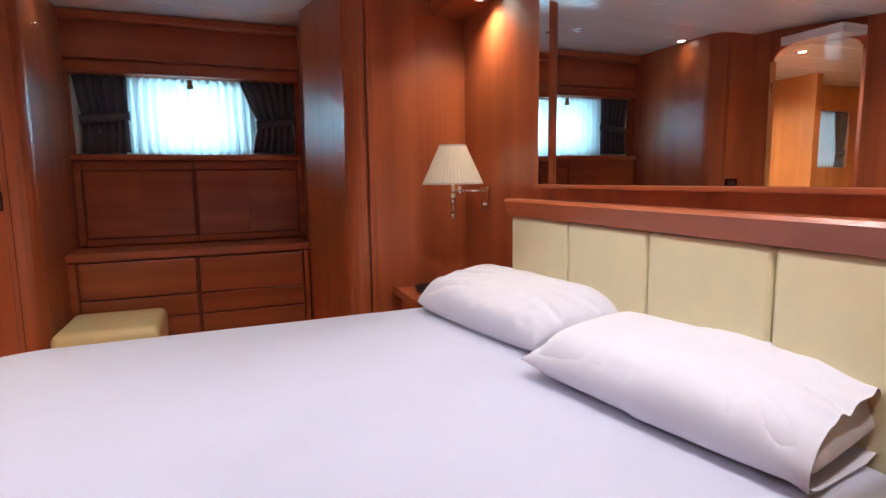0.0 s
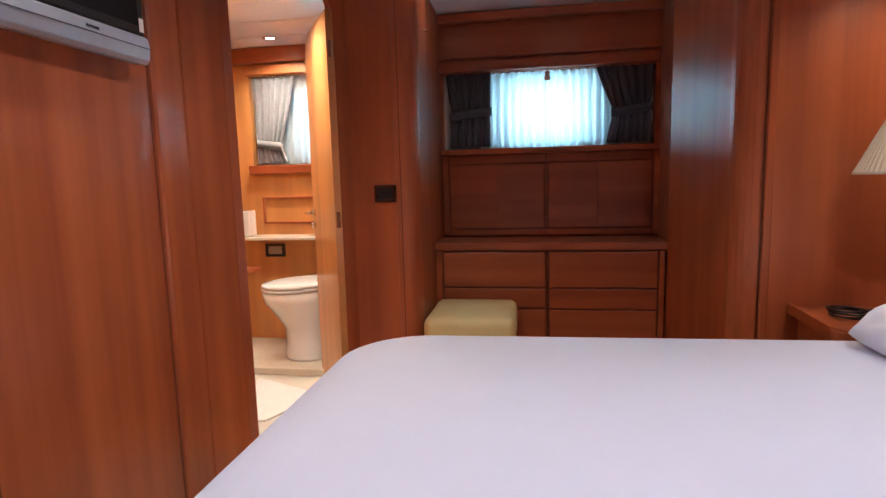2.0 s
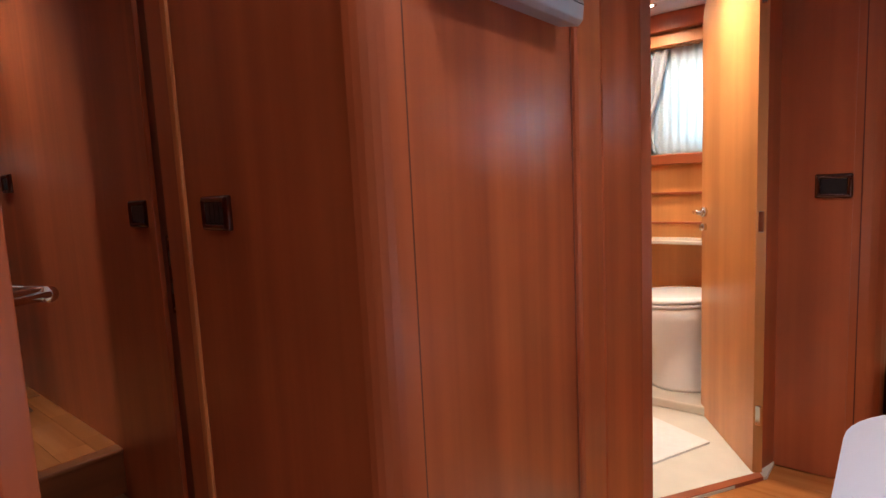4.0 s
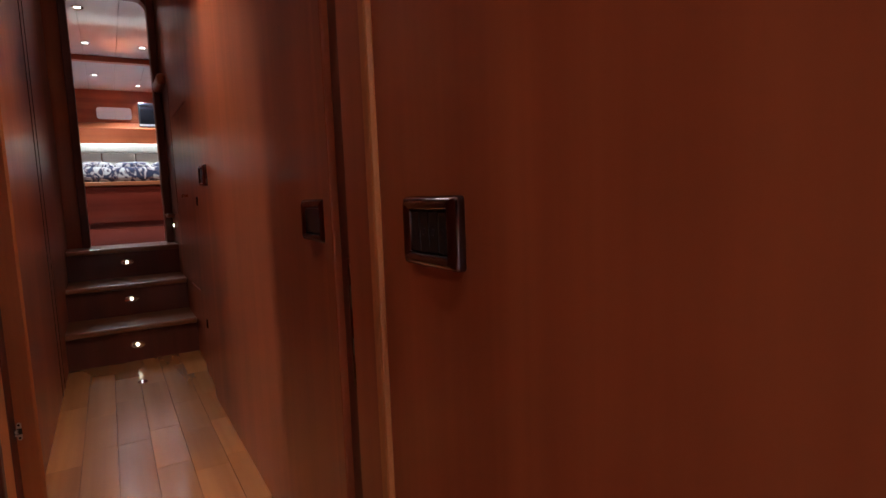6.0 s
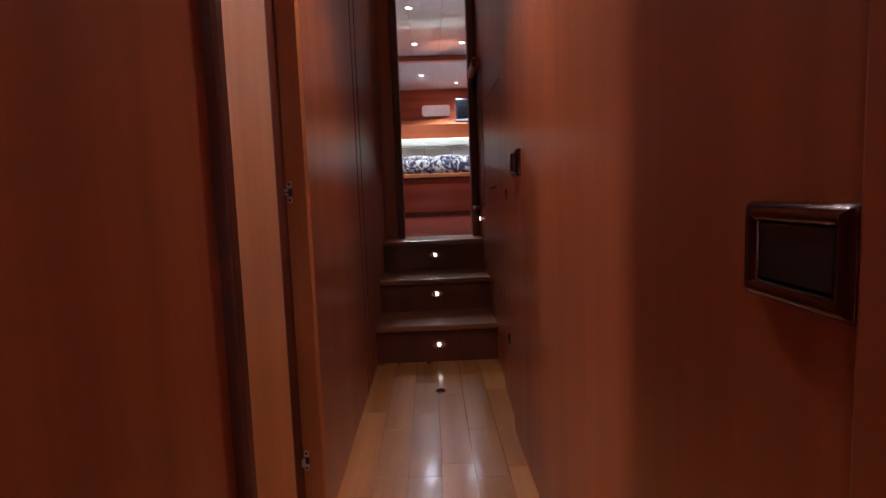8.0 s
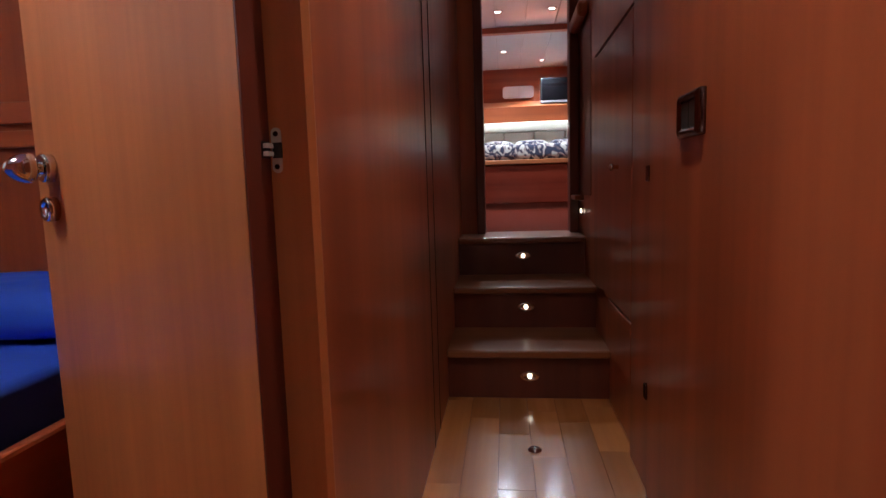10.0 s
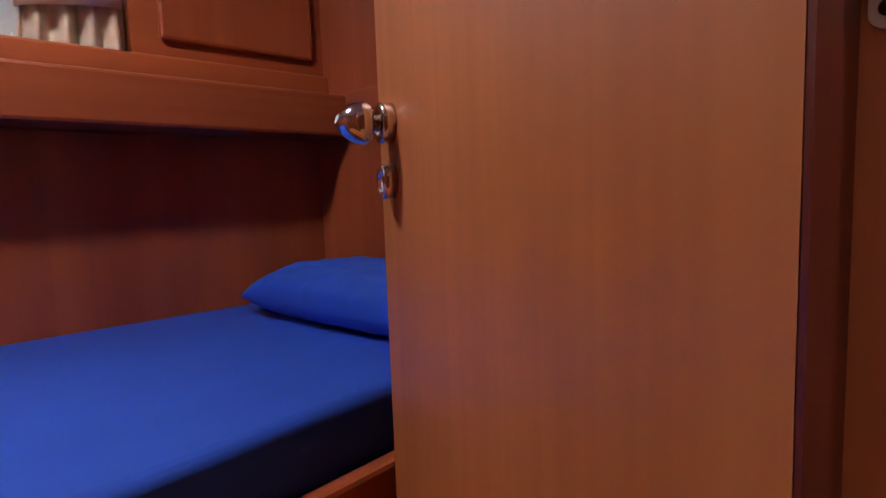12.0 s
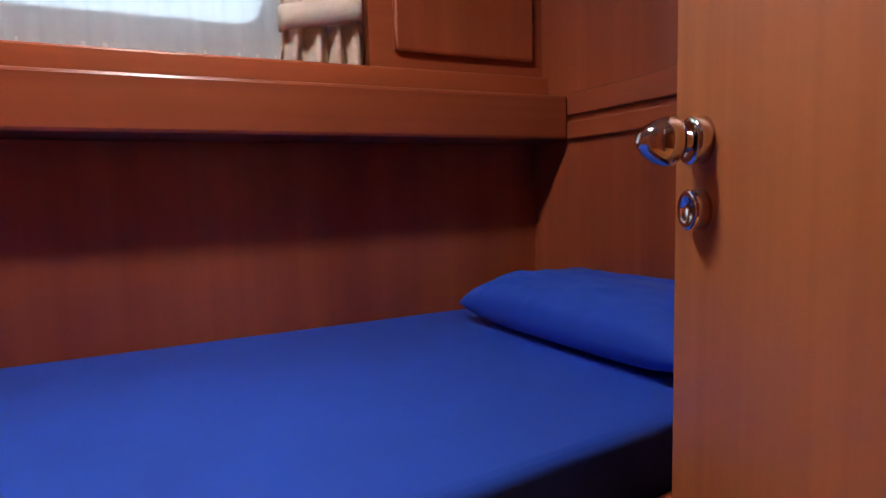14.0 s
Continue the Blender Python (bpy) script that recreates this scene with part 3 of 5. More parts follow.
WARM, COOL = (1, 0.84, 0.66), (0.96, 0.92, 1.0)
downlight(0.98, 2.50, 2.06, 25, color=(1, 0.88, 0.66), angle=145, blend=0.9)
downlight(-0.05, 3.37, CEIL, 0, False)
downlight(-1.0, 3.38, CEIL, 1.5, color=WARM)
# These five fittings are unseen, added to light the bed and cabin.
for dx, dy, watts in ((-0.9, 0.4, 42), (0.62, 0.25, 50), (-0.9, 1.9, 47), (0.62, 1.42, 46), (-1.45, 1.2, 18)):
    downlight(dx, dy, CEIL, watts, color=(1, 0.93, 0.91), angle=138)
downlight(-2.12, 3.72, 2.10, 72, color=WARM, angle=150)
downlight(-3.3, 3.3, 2.10, 40, color=WARM)
downlight(-1.75, 2.95, 2.10, 70, color=WARM, angle=150)
# Lamps of corridor, passage, stairs and side cabin: unseen, added to light them.
downlight(-3.74, 1.0, CEIL + 0.05, 30, color=(1, 0.94, 0.82), angle=126, blend=0.9)
downlight(-2.08, 0.95, CEIL, 4.0, color=(1, 0.86, 0.76), angle=172, blend=0.7)
downlight(-5.3, 1.0, 2.85, 2.0, color=(1, 0.91, 0.78), angle=150)
downlight(-3.32, -0.12, 2.25, 42, color=(1, 0.88, 0.84), angle=168, blend=0.7, radius=0.075)
# The four at y = 2.2 and -0.3 are unseen additions.
for dx, dy in ((-7.45, 0.88), (-8.65, 0.9), (-8.65, 1.42), (-10.3, 0.95), (-10.9, 1.47), (-7.45, 2.2), (-10.3, 2.2), (-8.65, -0.3), (-10.3, -0.3)):
    downlight(dx, dy, 2.85, 108, color=(0.85, 0.96, 1.0))

# ---- owner's cabin: things ----
def panel_unit(name, x0, x1, y, z0, z1, label, category, fronts, body_depth=0.3, group=""):
    """A cabinet unit with separate raised fronts."""
    u = thing(name, ((x0 + x1) / 2, y + body_depth, z0), label, category, group)
    part("body", box(x0, x1, y + 0.012, y + body_depth, z0, z1), CARCASS, u, "dark cherry carcass behind the fronts")
    for fname, a, b, c, d in fronts:
        part(fname, box(a, b, y - 0.006, y + 0.0118, c, d, 0.0012 if fname == "door" else 0.004), WOOD_X, u)
    return u


panel_unit("locker", -1.075, -0.402, 3.965, 0.80, 1.335, "cherry wall locker below the window", "cabinet",
           [("stile", -1.075, -1.035, 0.81, 1.33), ("door", -1.022, -0.7135, 0.855, 1.268), ("door", -0.7131, -0.414, 0.855, 1.268), ("rail", -1.03, -0.403, 1.276, 1.333), ("rail", -1.03, -0.403, 0.805, 0.846)], 0.034, "lockers under the window")
panel_unit("locker", -0.398, 0.30, 3.965, 0.80, 1.335, "cherry wall locker below the window", "cabinet",
           [("stile", 0.262, 0.30, 0.81, 1.33), ("door", -0.382, -0.0735, 0.855, 1.268), ("door", -0.0731, 0.250, 0.855, 1.268), ("rail", -0.397, 0.258, 1.276, 1.333), ("rail", -0.397, 0.258, 0.805, 0.846)], 0.034, "lockers under the window")
for k, (a, b) in enumerate(((-1.07, -0.402), (-0.398, 0.262))):
    s0, s1 = (a + 0.05, b - 0.010) if k == 0 else (a + 0.010, b - 0.04)
    st = ("stile", a, a + 0.04, 0.02, 0.75) if k == 0 else ("stile", b - 0.03, b, 0.02, 0.75)
    panel_unit("drawer_unit", a, b, 3.60, 0.0, 0.755, "cherry chest with three drawers in the alcove", "drawers",
               [st, ("drawer", s0, s1, 0.53, 0.742), ("drawer", s0, s1, 0.402, 0.522), ("drawer", s0, s1, 0.225, 0.394), ("drawer", s0, s1, 0.04, 0.217)], 0.39, "drawer chests in the alcove")
counter = thing("counter_top", (-0.40, 3.78, 0.756), "cherry counter top with a moulded edge above the drawers", "counter")
part("slab", box(-1.078, 0.272, 3.596, 3.964, 0.756, 0.798, 0.002), WOOD_X, counter)
part("edge", box(-1.078, 0.272, 3.578, 3.5955, 0.754, 0.80, 0.006, 3), WOOD_X, counter, "rounded cherry edge")


def curtain(name, x0, x1, y, z0, z1, mat, folds, tie=None, label="", lean=0.0, depth=0.018, gather=0.45, cols=72, rows=28, seed=1):
    """A hanging cloth with folds; tie: height at which a band gathers it towards x = lean."""
    c = thing(name, ((x0 + x1) / 2, y, z0), label, "curtain")
    own = bmesh.new()
    grid = []
    for r in range(rows + 1):
        v = r / rows
        z = z0 + (z1 - z0) * v
        row = []
        for k in range(cols + 1):
            u = k / cols
            x = x0 + (x1 - x0) * u
            squeeze = 0.0
            if tie is not None:
                t = (z - tie) / (z1 - tie) if z > tie else (tie - z) / (tie - z0) * 0.35
                squeeze = gather * (1 - t) ** 1.2
                x = x + (lean - x) * squeeze
            wave = math.sin(2 * math.pi * folds * u + 0.6 * noise.noise((u * 3, v * 1.5, seed)))
            x += 0.004 * noise.noise((u * 9, v * 4, seed + 5))
            row.append(own.verts.new((x, y + depth * (1 - 0.4 * squeeze) * wave + 0.01 * noise.noise((u * 6, v * 2, seed)), z)))
        grid.append(row)
    for a, b in zip(grid, grid[1:]):
        for k in range(cols):
            own.faces.new((a[k], a[k + 1], b[k + 1], b[k]))
    ob = part("cloth", own, mat, c, "", True)
    if mat not in (SHEER, SHEER_THIN):
        so = ob.modifiers.new("thick", "SOLIDIFY")
        so.thickness = 0.003
    if tie is not None:
        xa, xb = x0 + (lean - x0) * gather, x1 + (lean - x1) * gather
        s = 1 if lean > (x0 + x1) / 2 else -1
        bm = bmesh.new()
        ring = []
        for k in range(25):
            u = k / 24
            x = xa - 0.012 + (xb - xa + 0.024) * u
            dz = s * 0.03 * (u - 0.5)
            bow = (depth + 0.014) * math.sin(math.pi * u) ** 0.35
            ring.append((x, bow, tie + dz))
        side = -1 if y > 1 else 1
        lo = [bm.verts.new((x, y + side * b, z - 0.028)) for x, b, z in ring]
        hi = [bm.verts.new((x, y + side * (b + 0.002), z + 0.028)) for x, b, z in ring]
        for k in range(24):
            bm.faces.new((lo[k], lo[k + 1], hi[k + 1], hi[k]))
        ob = part("tieback", bm, mat, c, "cloth tie band", True)
        so = ob.modifiers.new("thick", "SOLIDIFY")
        so.thickness = 0.004
    return c


def window(name, x0, x1, y, z0, z1, out, label):
    w = thing(name, ((x0 + x1) / 2, y, z0), label, "window")
    tagged(w, kind="structure")
    bm = box(x0, x1, y - 0.015, y + 0.015, z0, z0 + 0.03, 0.003)
    box(x0, x1, y - 0.015, y + 0.015, z1 - 0.03, z1, 0.003, bm=bm)
    box(x0, x0 + 0.03, y - 0.015, y + 0.015, z0 + 0.03, z1 - 0.03, bm=bm)
    box(x1 - 0.03, x1, y - 0.015, y + 0.015, z0 + 0.03, z1 - 0.03, bm=bm)
    part("frame", bm, PORCELAIN, w, "white window frame")
    p = part("pane", box(x0 + 0.03, x1 - 0.03, y - 0.003, y + 0.003, z0 + 0.03, z1 - 0.03), GLASS, w)
    p.visible_shadow = False
    return w


window("window_1", -1.07, 0.27, 4.085, 1.375, 1.86, 1, "cabin window with bright daylight")
window("window_2", -2.43, -1.62, 4.07, 1.31, 1.92, 1, "bathroom window with bright daylight")
window_3 = window("window_3", -3.895, -2.85, -0.725, 1.485, 1.95, -1, "side cabin window with daylight")
struct("backdrop_north", box(-6, 5, 5.2, 5.22, -1, 4), OUTSIDE, "bright open sky outside", "backdrop")
struct("backdrop_south", box(-8, 1, -2.5, -2.48, -1, 4), OUTSIDE, "bright open sky outside", "backdrop")

LINER = plain("pale_hull_liner", (0.46, 0.50, 0.54), 0.6, scale=8, vary=0.04)


def hull_liner(name, x0, x1, y0, y1, z0, z1, port, label):
    """A thin lining between the window frame and the hull, with a port that has rounded corners."""
    px0, px1, pz0, pz1 = port
    r = 0.06
    own = bmesh.new()
    inner, outer = [], []
    for sx, sz, a0 in ((1, 1, 0), (0, 1, 90), (0, 0, 180), (1, 0, 270)):
        cx, cz = (px1 - r if sx else px0 + r), (pz1 - r if sz else pz0 + r)
        for i in range(6):
            a = radians(a0 + 18 * i)
            inner.append((cx + r * math.cos(a), cz + r * math.sin(a)))
            outer.append((x1 if sx else x0, z1 if sz else z0))
    rows = [[own.verts.new((x, y, z)) for x, z in ring] for ring, y in ((outer, y0), (inner, y0), (inner, y1), (outer, y1))]
    n = len(inner)
    for p, q in zip(rows, rows[1:] + rows[:1]):
        for i in range(n):
            own.faces.new((p[i], p[(i + 1) % n], q[(i + 1) % n], q[i]))
    bmesh.ops.remove_doubles(own, verts=own.verts, dist=0.0001)
    return struct(name, own, LINER, label)


hull_liner("wall_liner_cabin", -1.20, 0.40, 4.105, 4.125, 1.30, 1.95, (-0.74, -0.06, 1.43, 1.81), "pale hull lining round the cabin's port")
hull_liner("wall_liner_bathroom", -2.55, -1.40, 4.09, 4.11, 1.25, 2.0, (-2.12, -1.60, 1.40, 1.79), "pale hull lining round the bathroom's port")
liner_3 = hull_liner("wall_liner_side", -4.0, -2.6, -0.765, -0.745, 1.42, 2.05, (-3.66, -2.90, 1.588, 1.93), "pale hull lining round the side cabin's port")

curtain("sheer_curtain", -1.06, -0.395, 4.05, 1.375, 1.86, SHEER, 13, label="white sheer window curtain glowing with daylight", seed=3, depth=0.020)
curtain("sheer_curtain", -0.405, 0.262, 4.052, 1.375, 1.86, SHEER, 13, label="white sheer window curtain glowing with daylight", seed=8, depth=0.020)
curtain("curtain", -1.05, -0.755, 4.018, 1.388, 1.86, DARK_CURTAIN, 6, 1.60, "slate grey curtain tied back at the window", -0.80, 0.014, 0.16, seed=2)
curtain("curtain", -0.085, 0.262, 4.018, 1.388, 1.86, DARK_CURTAIN, 6, 1.59, "slate grey curtain tied back at the window", 0.21, 0.014, 0.36, seed=4)
bracket = thing("curtain_bracket", (-0.39, 3.99, 1.78), "small turned wooden bracket between the sheer curtains", "bracket")
part("knob", lathe([(0.0, 0), (0.018, 0.0), (0.02, 0.02), (0.012, 0.035), (0.018, 0.05), (0.0, 0.062)], 18, Matrix.Translation((-0.39, 3.985, 1.79))), WOOD, bracket, "", True)
curtain("sheer_curtain", -3.9, -3.43, 4.04, 1.26, 1.85, SHEER, 9, label="white sheer curtain at the shower window", seed=15, depth=0.010)
curtain("curtain", -3.97, -3.76, 4.01, 1.26, 1.84, GREY_CURTAIN, 5, 1.40, "grey curtain tied back at the shower window", -3.92, 0.014, 0.4, seed=16)
window("window_4", -3.98, -3.42, 4.07, 1.25, 1.85, 1, "shower window with daylight")
curtain("sheer_curtain", -2.30, -1.62, 4.04, 1.32, 1.92, SHEER, 14, label="white sheer bathroom curtain", seed=5, depth=0.010)
curtain("curtain", -2.42, -2.10, 4.01, 1.32, 1.91, GREY_CURTAIN, 6, 1.45, "grey bathroom curtain tied back", -2.36, 0.015, 0.45, seed=6)
sheer_3 = curtain("sheer_curtain", -3.86, -2.86, -0.705, 1.487, 1.95, SHEER_THIN, 26, label="white sheer curtain in the side cabin", seed=7, depth=0.008)
curtain_3 = curtain("curtain", -3.892, -3.665, -0.672, 1.487, 1.95, CREAM_CURTAIN, 4, 1.60, "cream cloth curtain tied back", -3.80, 0.018, 0.22, seed=9)


# the bed
bed = thing("double_bed", (0.0, 1.05, 0.0), "double bed with a lilac white fitted sheet, unmade of blankets", "bed")
out = [(0.985, 0.60), (0.985, 2.40)] + arc_corner(-0.83, 2.03, 0.29, 88, 180, 12) + arc_corner(-0.77, 0.95, 0.35, 180, 270, 8)
bm = prism(out, 0.28, 0.60)
edges = [e for e in bm.edges if all(v.co.z > 0.5 for v in e.verts)]
bmesh.ops.bevel(bm, geom=edges, offset=0.035, segments=5, affect="EDGES", profile=0.5)
part("mattress", bm, SHEET, bed, "lilac white fitted sheet", True)
part("base", prism([(0.98, 0.65), (0.98, 2.34), (-0.85, 2.28), (-1.02, 2.08), (-1.06, 1.0), (-0.8, 0.65)], 0.0, 0.279), WOOD_X, bed, "cherry bed base")


def fold_depth(u, v, folds):
    """The depth of the pressed-in folds at (u, v): each runs from one point to another and fades out at its end."""
    deep = 0.0
    for u0, v0, u1, v1, d, wide in folds:
        du, dv = u1 - u0, v1 - v0
        t = max(0.0, min(1.0, ((u - u0) * du + (v - v0) * dv) / (du * du + dv * dv)))
        away = math.hypot(u - u0 - t * du, v - v0 - t * dv)
        deep += d * (1 - t) * (math.exp(-(away / wide) ** 2) - 0.35 * math.exp(-((away - 2.2 * wide) / (1.3 * wide)) ** 2))
    return deep


def pillow(name, cx, cy, z, w, d, h, yaw, tilt, mat, label, seed=0, roll=0.0, hem=False, crease=0.012, flare=0.0, full_to=0.42, folds=()):
    """A stuffed cushion: length w, depth d, height h; hem: its case hangs open at the far end."""
    p = thing(name, (cx, cy, z), label, "pillow")
    n = 56
    own = bmesh.new()
    top, bot = [], []
    for i in range(n + 1):
        a, b = [], []
        for j in range(n + 1):
            u, v = 2 * i / n - 1, 2 * j / n - 1
            puff = (max(0, (1 - abs(u) ** 5)) * max(0, (1 - abs(v) ** 3.6))) ** full_to
            drop = 0.0
            if hem and u < 0:
                puff = (max(0, 1 - abs(u) ** 2.4) * max(0, 1 - abs(v) ** 3.2)) ** 0.5
            if hem and u > 0.45:
                t = (u - 0.45) / 0.55
                full = (max(0, 1 - 0.45 ** 5) * max(0, (1 - abs(v) ** 3.6))) ** 0.42
                puff = full * (1 - 0.10 * t - 0.10 * t * t)
                drop = 0.030 * t * t * max(0, -v) ** 2 + 0.008 * t * noise.noise((v * 5, 1.0, seed))
            x = u * w / 2 * (1 + 0.06 * (1 - abs(v)) * abs(u) ** 3)
            y = v * d / 2 * (1 + 0.06 * (1 - abs(u)) * abs(v) ** 3)
            x *= (1 - 0.05 * abs(u) ** 6 * (1 - v * v)) * (1 + flare * v)
            y *= 1 - 0.05 * abs(v) ** 6 * (1 - u * u)
            wr = 0.009 * noise.noise((u * 2.2, v * 2.2, seed)) - 0.007 * abs(noise.noise((u * 3.5 + v * 2, v * 3 - u * 1.5, seed + 3)))
            wr -= crease * abs(noise.noise((u * 7 - v * 3, v * 5 + u * 4, seed + 7))) * (0.3 + abs(u * v))
            wr -= fold_depth(u, v, folds)
            edge = min(1, (1 - max(abs(u) if not hem or u < 0 else 0, abs(v))) * 9)
            a.append(own.verts.new((x, y, h * 0.62 * puff + wr * edge - drop)))
            b.append(a[-1] if i == 0 or (i == n and not hem) or j in (0, n) else own.verts.new((x, y, -h * 0.38 * puff)))
        top.append(a)
        bot.append(b)
    for i in range(n):
        for j in range(n):
            own.faces.new((top[i][j], top[i + 1][j], top[i + 1][j + 1], top[i][j + 1]))
            own.faces.new((bot[i][j], bot[i][j + 1], bot[i + 1][j + 1], bot[i + 1][j]))
    m = pose(cx, cy, z + h * 0.36, tilt, roll, yaw)
    part("case", moved(own, m), mat, p, "", True)
    if hem:
        inner = bmesh.new()
        k = 24
        sheets = []
        for side in (0.60, -0.36):
            sheets.append([])
            for i in range(k + 1):
                u = 2 * i / k - 1
                sheets[-1].append([])
                for j in range(k + 1):
                    v = 2 * j / k - 1
                    puff = (max(0, 1 - abs(u) ** 14) * max(0, 1 - abs(v) ** 3.6)) ** 0.42
                    sheets[-1][-1].append(inner.verts.new((u * w * 0.47 + w * 0.022 * (1 - 0.3 * v), v * d * 0.485, side * h * 0.97 * puff * (1 - 0.22 * max(0, u - 0.3)))))
        for i in range(k):
            for j in range(k):
                for sh in sheets:
                    inner.faces.new((sh[i][j], sh[i + 1][j], sh[i + 1][j + 1], sh[i][j + 1]))
        bmesh.ops.remove_doubles(inner, verts=inner.verts, dist=0.0005)
        bmesh.ops.recalc_face_normals(inner, faces=inner.faces)
        moved(inner, m)
        part("filling", inner, mat, p, "pillow inside the open case", True)
    return p


pillow("pillow", 0.84, 1.925, 0.606, 0.95, 0.45, 0.19, -81, 7, PILLOW, "plump creased white cotton pillow against the headboard", 11, 0, flare=0.14, crease=0.010,
       folds=((-0.98, -0.9, -0.35, -0.15, 0.022, 0.05), (-0.85, -0.95, 0.05, -0.45, 0.016, 0.045), (-0.9, -0.2, -0.1, 0.1, 0.012, 0.05), (0.98, -0.55, 0.35, -0.25, 0.020, 0.05), (0.98, 0.1, 0.45, 0.1, 0.016, 0.06), (0.8, -0.95, 0.55, -0.5, 0.016, 0.05), (0.0, -0.98, 0.2, -0.55, 0.010, 0.05)))
pillow("pillow", 0.860, 1.03, 0.606, 0.80, 0.45, 0.178, -80, 4, PILLOW, "white cotton pillow with an open case end", 23, 0, True, crease=0.008,
       folds=((0.85, -0.9, 0.45, -0.3, 0.014, 0.045), (0.98, -0.3, 0.5, 0.0, 0.012, 0.06), (0.98, 0.3, 0.4, 0.35, 0.010, 0.05), (0.6, -0.98, 0.5, -0.5, 0.014, 0.04), (-0.98, -0.9, -0.5, -0.4, 0.010, 0.05), (0.35, -0.98, 0.2, -0.6, 0.010, 0.05), (-0.3, -0.98, -0.3, -0.65, 0.007, 0.05)))

# headboard of padded panels and the mirror above
head = thing("headboard", (1.03, 1.0, 0.3), "cream leather headboard of padded panels", "headboard")
ys = [2.215, 1.768, 1.336, 0.907, 0.475, 0.04, -0.4]
for a, b in zip(ys, ys[1:]):
    part("pad", box(0.99, 1.058, b + 0.002, a - 0.002, 0.40, 1.022, 0.018, 4), LEATHER, head, "", True)
bm = prism([(0.985, 1.025), (0.966, 1.088), (0.974, 1.099), (1.059, 1.099), (1.059, 1.025)], -0.6, 2.24)
struct("trim_headboard_ledge", moved(bm, Matrix(((1, 0, 0, 0), (0, 0, 1, 0), (0, 1, 0, 0), (0, 0, 0, 1)))), WOOD_Y, "cherry ledge above the headboard", "trim")
mir = thing("wall_mirror", (1.05, 0.9, 1.165), "large frameless wall mirror above the bed", "mirror")
part("glass", box(1.048, 1.0585, -0.5, 2.00, 1.165, 2.05), MIRROR, mir, "silvered mirror glass")
part("strip", moved(box(-0.002, 0.003, -0.0375, 0.0375, 1.165, 2.05, 0.001), Matrix.Translation((1.0525, 2.0415, 0)) @ Matrix.Rotation(radians(3), 4, "Z")), MIRROR, mir, "bevelled narrow mirror strip")
part("rail", box(1.036, 1.0585, -0.5, 2.085, 1.148, 1.164, 0.003), WOOD_Y, mir, "thin cherry rail")

# wall lamp on a swing arm
lamp = thing("wall_lamp", (1.05, 2.60, 1.08), "swing-arm wall lamp with a pleated cream shade", "wall lamp")
own = bmesh.new()
n, lx, ly = 96, 0.862, 2.595
for zz, rr in ((1.170, 0.154), (1.36, 0.068)):
    for k in range(n):
        a = 2 * math.pi * k / n
        r = rr * (1 + 0.014 * (1 if k % 2 else -1))
        own.verts.new((lx + r * math.cos(a), ly + r * math.sin(a), zz))
own.verts.ensure_lookup_table()
for k in range(n):
    own.faces.new((own.verts[k], own.verts[(k + 1) % n], own.verts[n + (k + 1) % n], own.verts[n + k]))
shade = part("shade", own, SHADE, lamp, "pleated cream shade")
for zz, rr in ((1.170, 0.155), (1.36, 0.069)):
    bm = bmesh.new()
    bmesh.ops.create_cone(bm, cap_ends=False, segments=64, radius1=rr + 0.001, radius2=rr + 0.001, depth=0.008)
    part("band", moved(bm, Matrix.Translation((lx, ly, zz))), CREAM_CURTAIN, shade, "cream edge band")
bm = tube((lx, ly, 1.00), (lx, ly, 1.22), 0.009)
tube((lx, ly, 0.985), (lx, ly, 1.015), 0.005, 0.014, bm=bm)
tube((lx, ly, 1.06), (lx, ly, 1.12), 0.013, bm=bm)
part("stem", bm, CHROME, lamp, "", True)
bm = tube((lx, ly, 1.13), (0.945, 2.70, 1.13), 0.006)
tube((0.945, 2.70, 1.13), (1.05, 2.605, 1.13), 0.006, bm=bm)
tube((0.945, 2.70, 1.105), (0.945, 2.70, 1.155), 0.012, bm=bm)
part("arm", bm, CHROME, lamp, "", True)
part("backplate", box(1.040, 1.059, 2.555, 2.655, 1.02, 1.15, 0.006), CHROME, lamp)
part("switch", tube((1.03, 2.6, 1.06), (1.045, 2.6, 1.06), 0.010), CHROME, lamp)

# bedside table with a cable coil
nst = thing("bedside_table", (0.85, 2.65, 0.0), "cherry corner bedside table with rounded front", "bedside table")
part("top", prism([(1.055, 2.882), (0.618, 2.882)] + arc_corner(0.66, 2.50, 0.06, 180, 250, 5) + [(0.66, 2.42), (1.055, 2.42)], 0.565, 0.60), WOOD_X, nst)
part("rim", prism([(0.626, 2.88), (0.614, 2.88), (0.597, 2.50), (0.635, 2.435), (0.645, 2.44), (0.610, 2.505)], 0.601, 0.613), WOOD_X, nst, "raised cherry rim")
part("body", box(0.66, 1.055, 2.43, 2.88, 0.0, 0.564), WOOD_X, nst)
cable = thing("cable_coil", (0.76, 2.68, 0.60), "coiled black cable lying on the bedside table", "cable")
cu = bpy.data.curves.new("cable_coil", "CURVE")
cu.dimensions, cu.bevel_depth, cu.bevel_resolution = "3D", 0.004, 2
sp = cu.splines.new("POLY")
sp.points.add(119)
for k in range(120):
    a = 2 * math.pi * 5 * k / 120
    r = 0.055 + 0.012 * math.sin(k * 0.37)
    sp.points[k].co = (0.76 + 1.2 * r * math.cos(a), 2.68 + 1.1 * r * math.sin(a), 0.607 + 0.03 * k / 120, 1)
tmp = bpy.data.objects.new("tmp", cu)
me = bpy.data.meshes.new_from_object(tmp)
bpy.data.objects.remove(tmp)
me.materials.append(BLACK)
cob = new("loop", me)
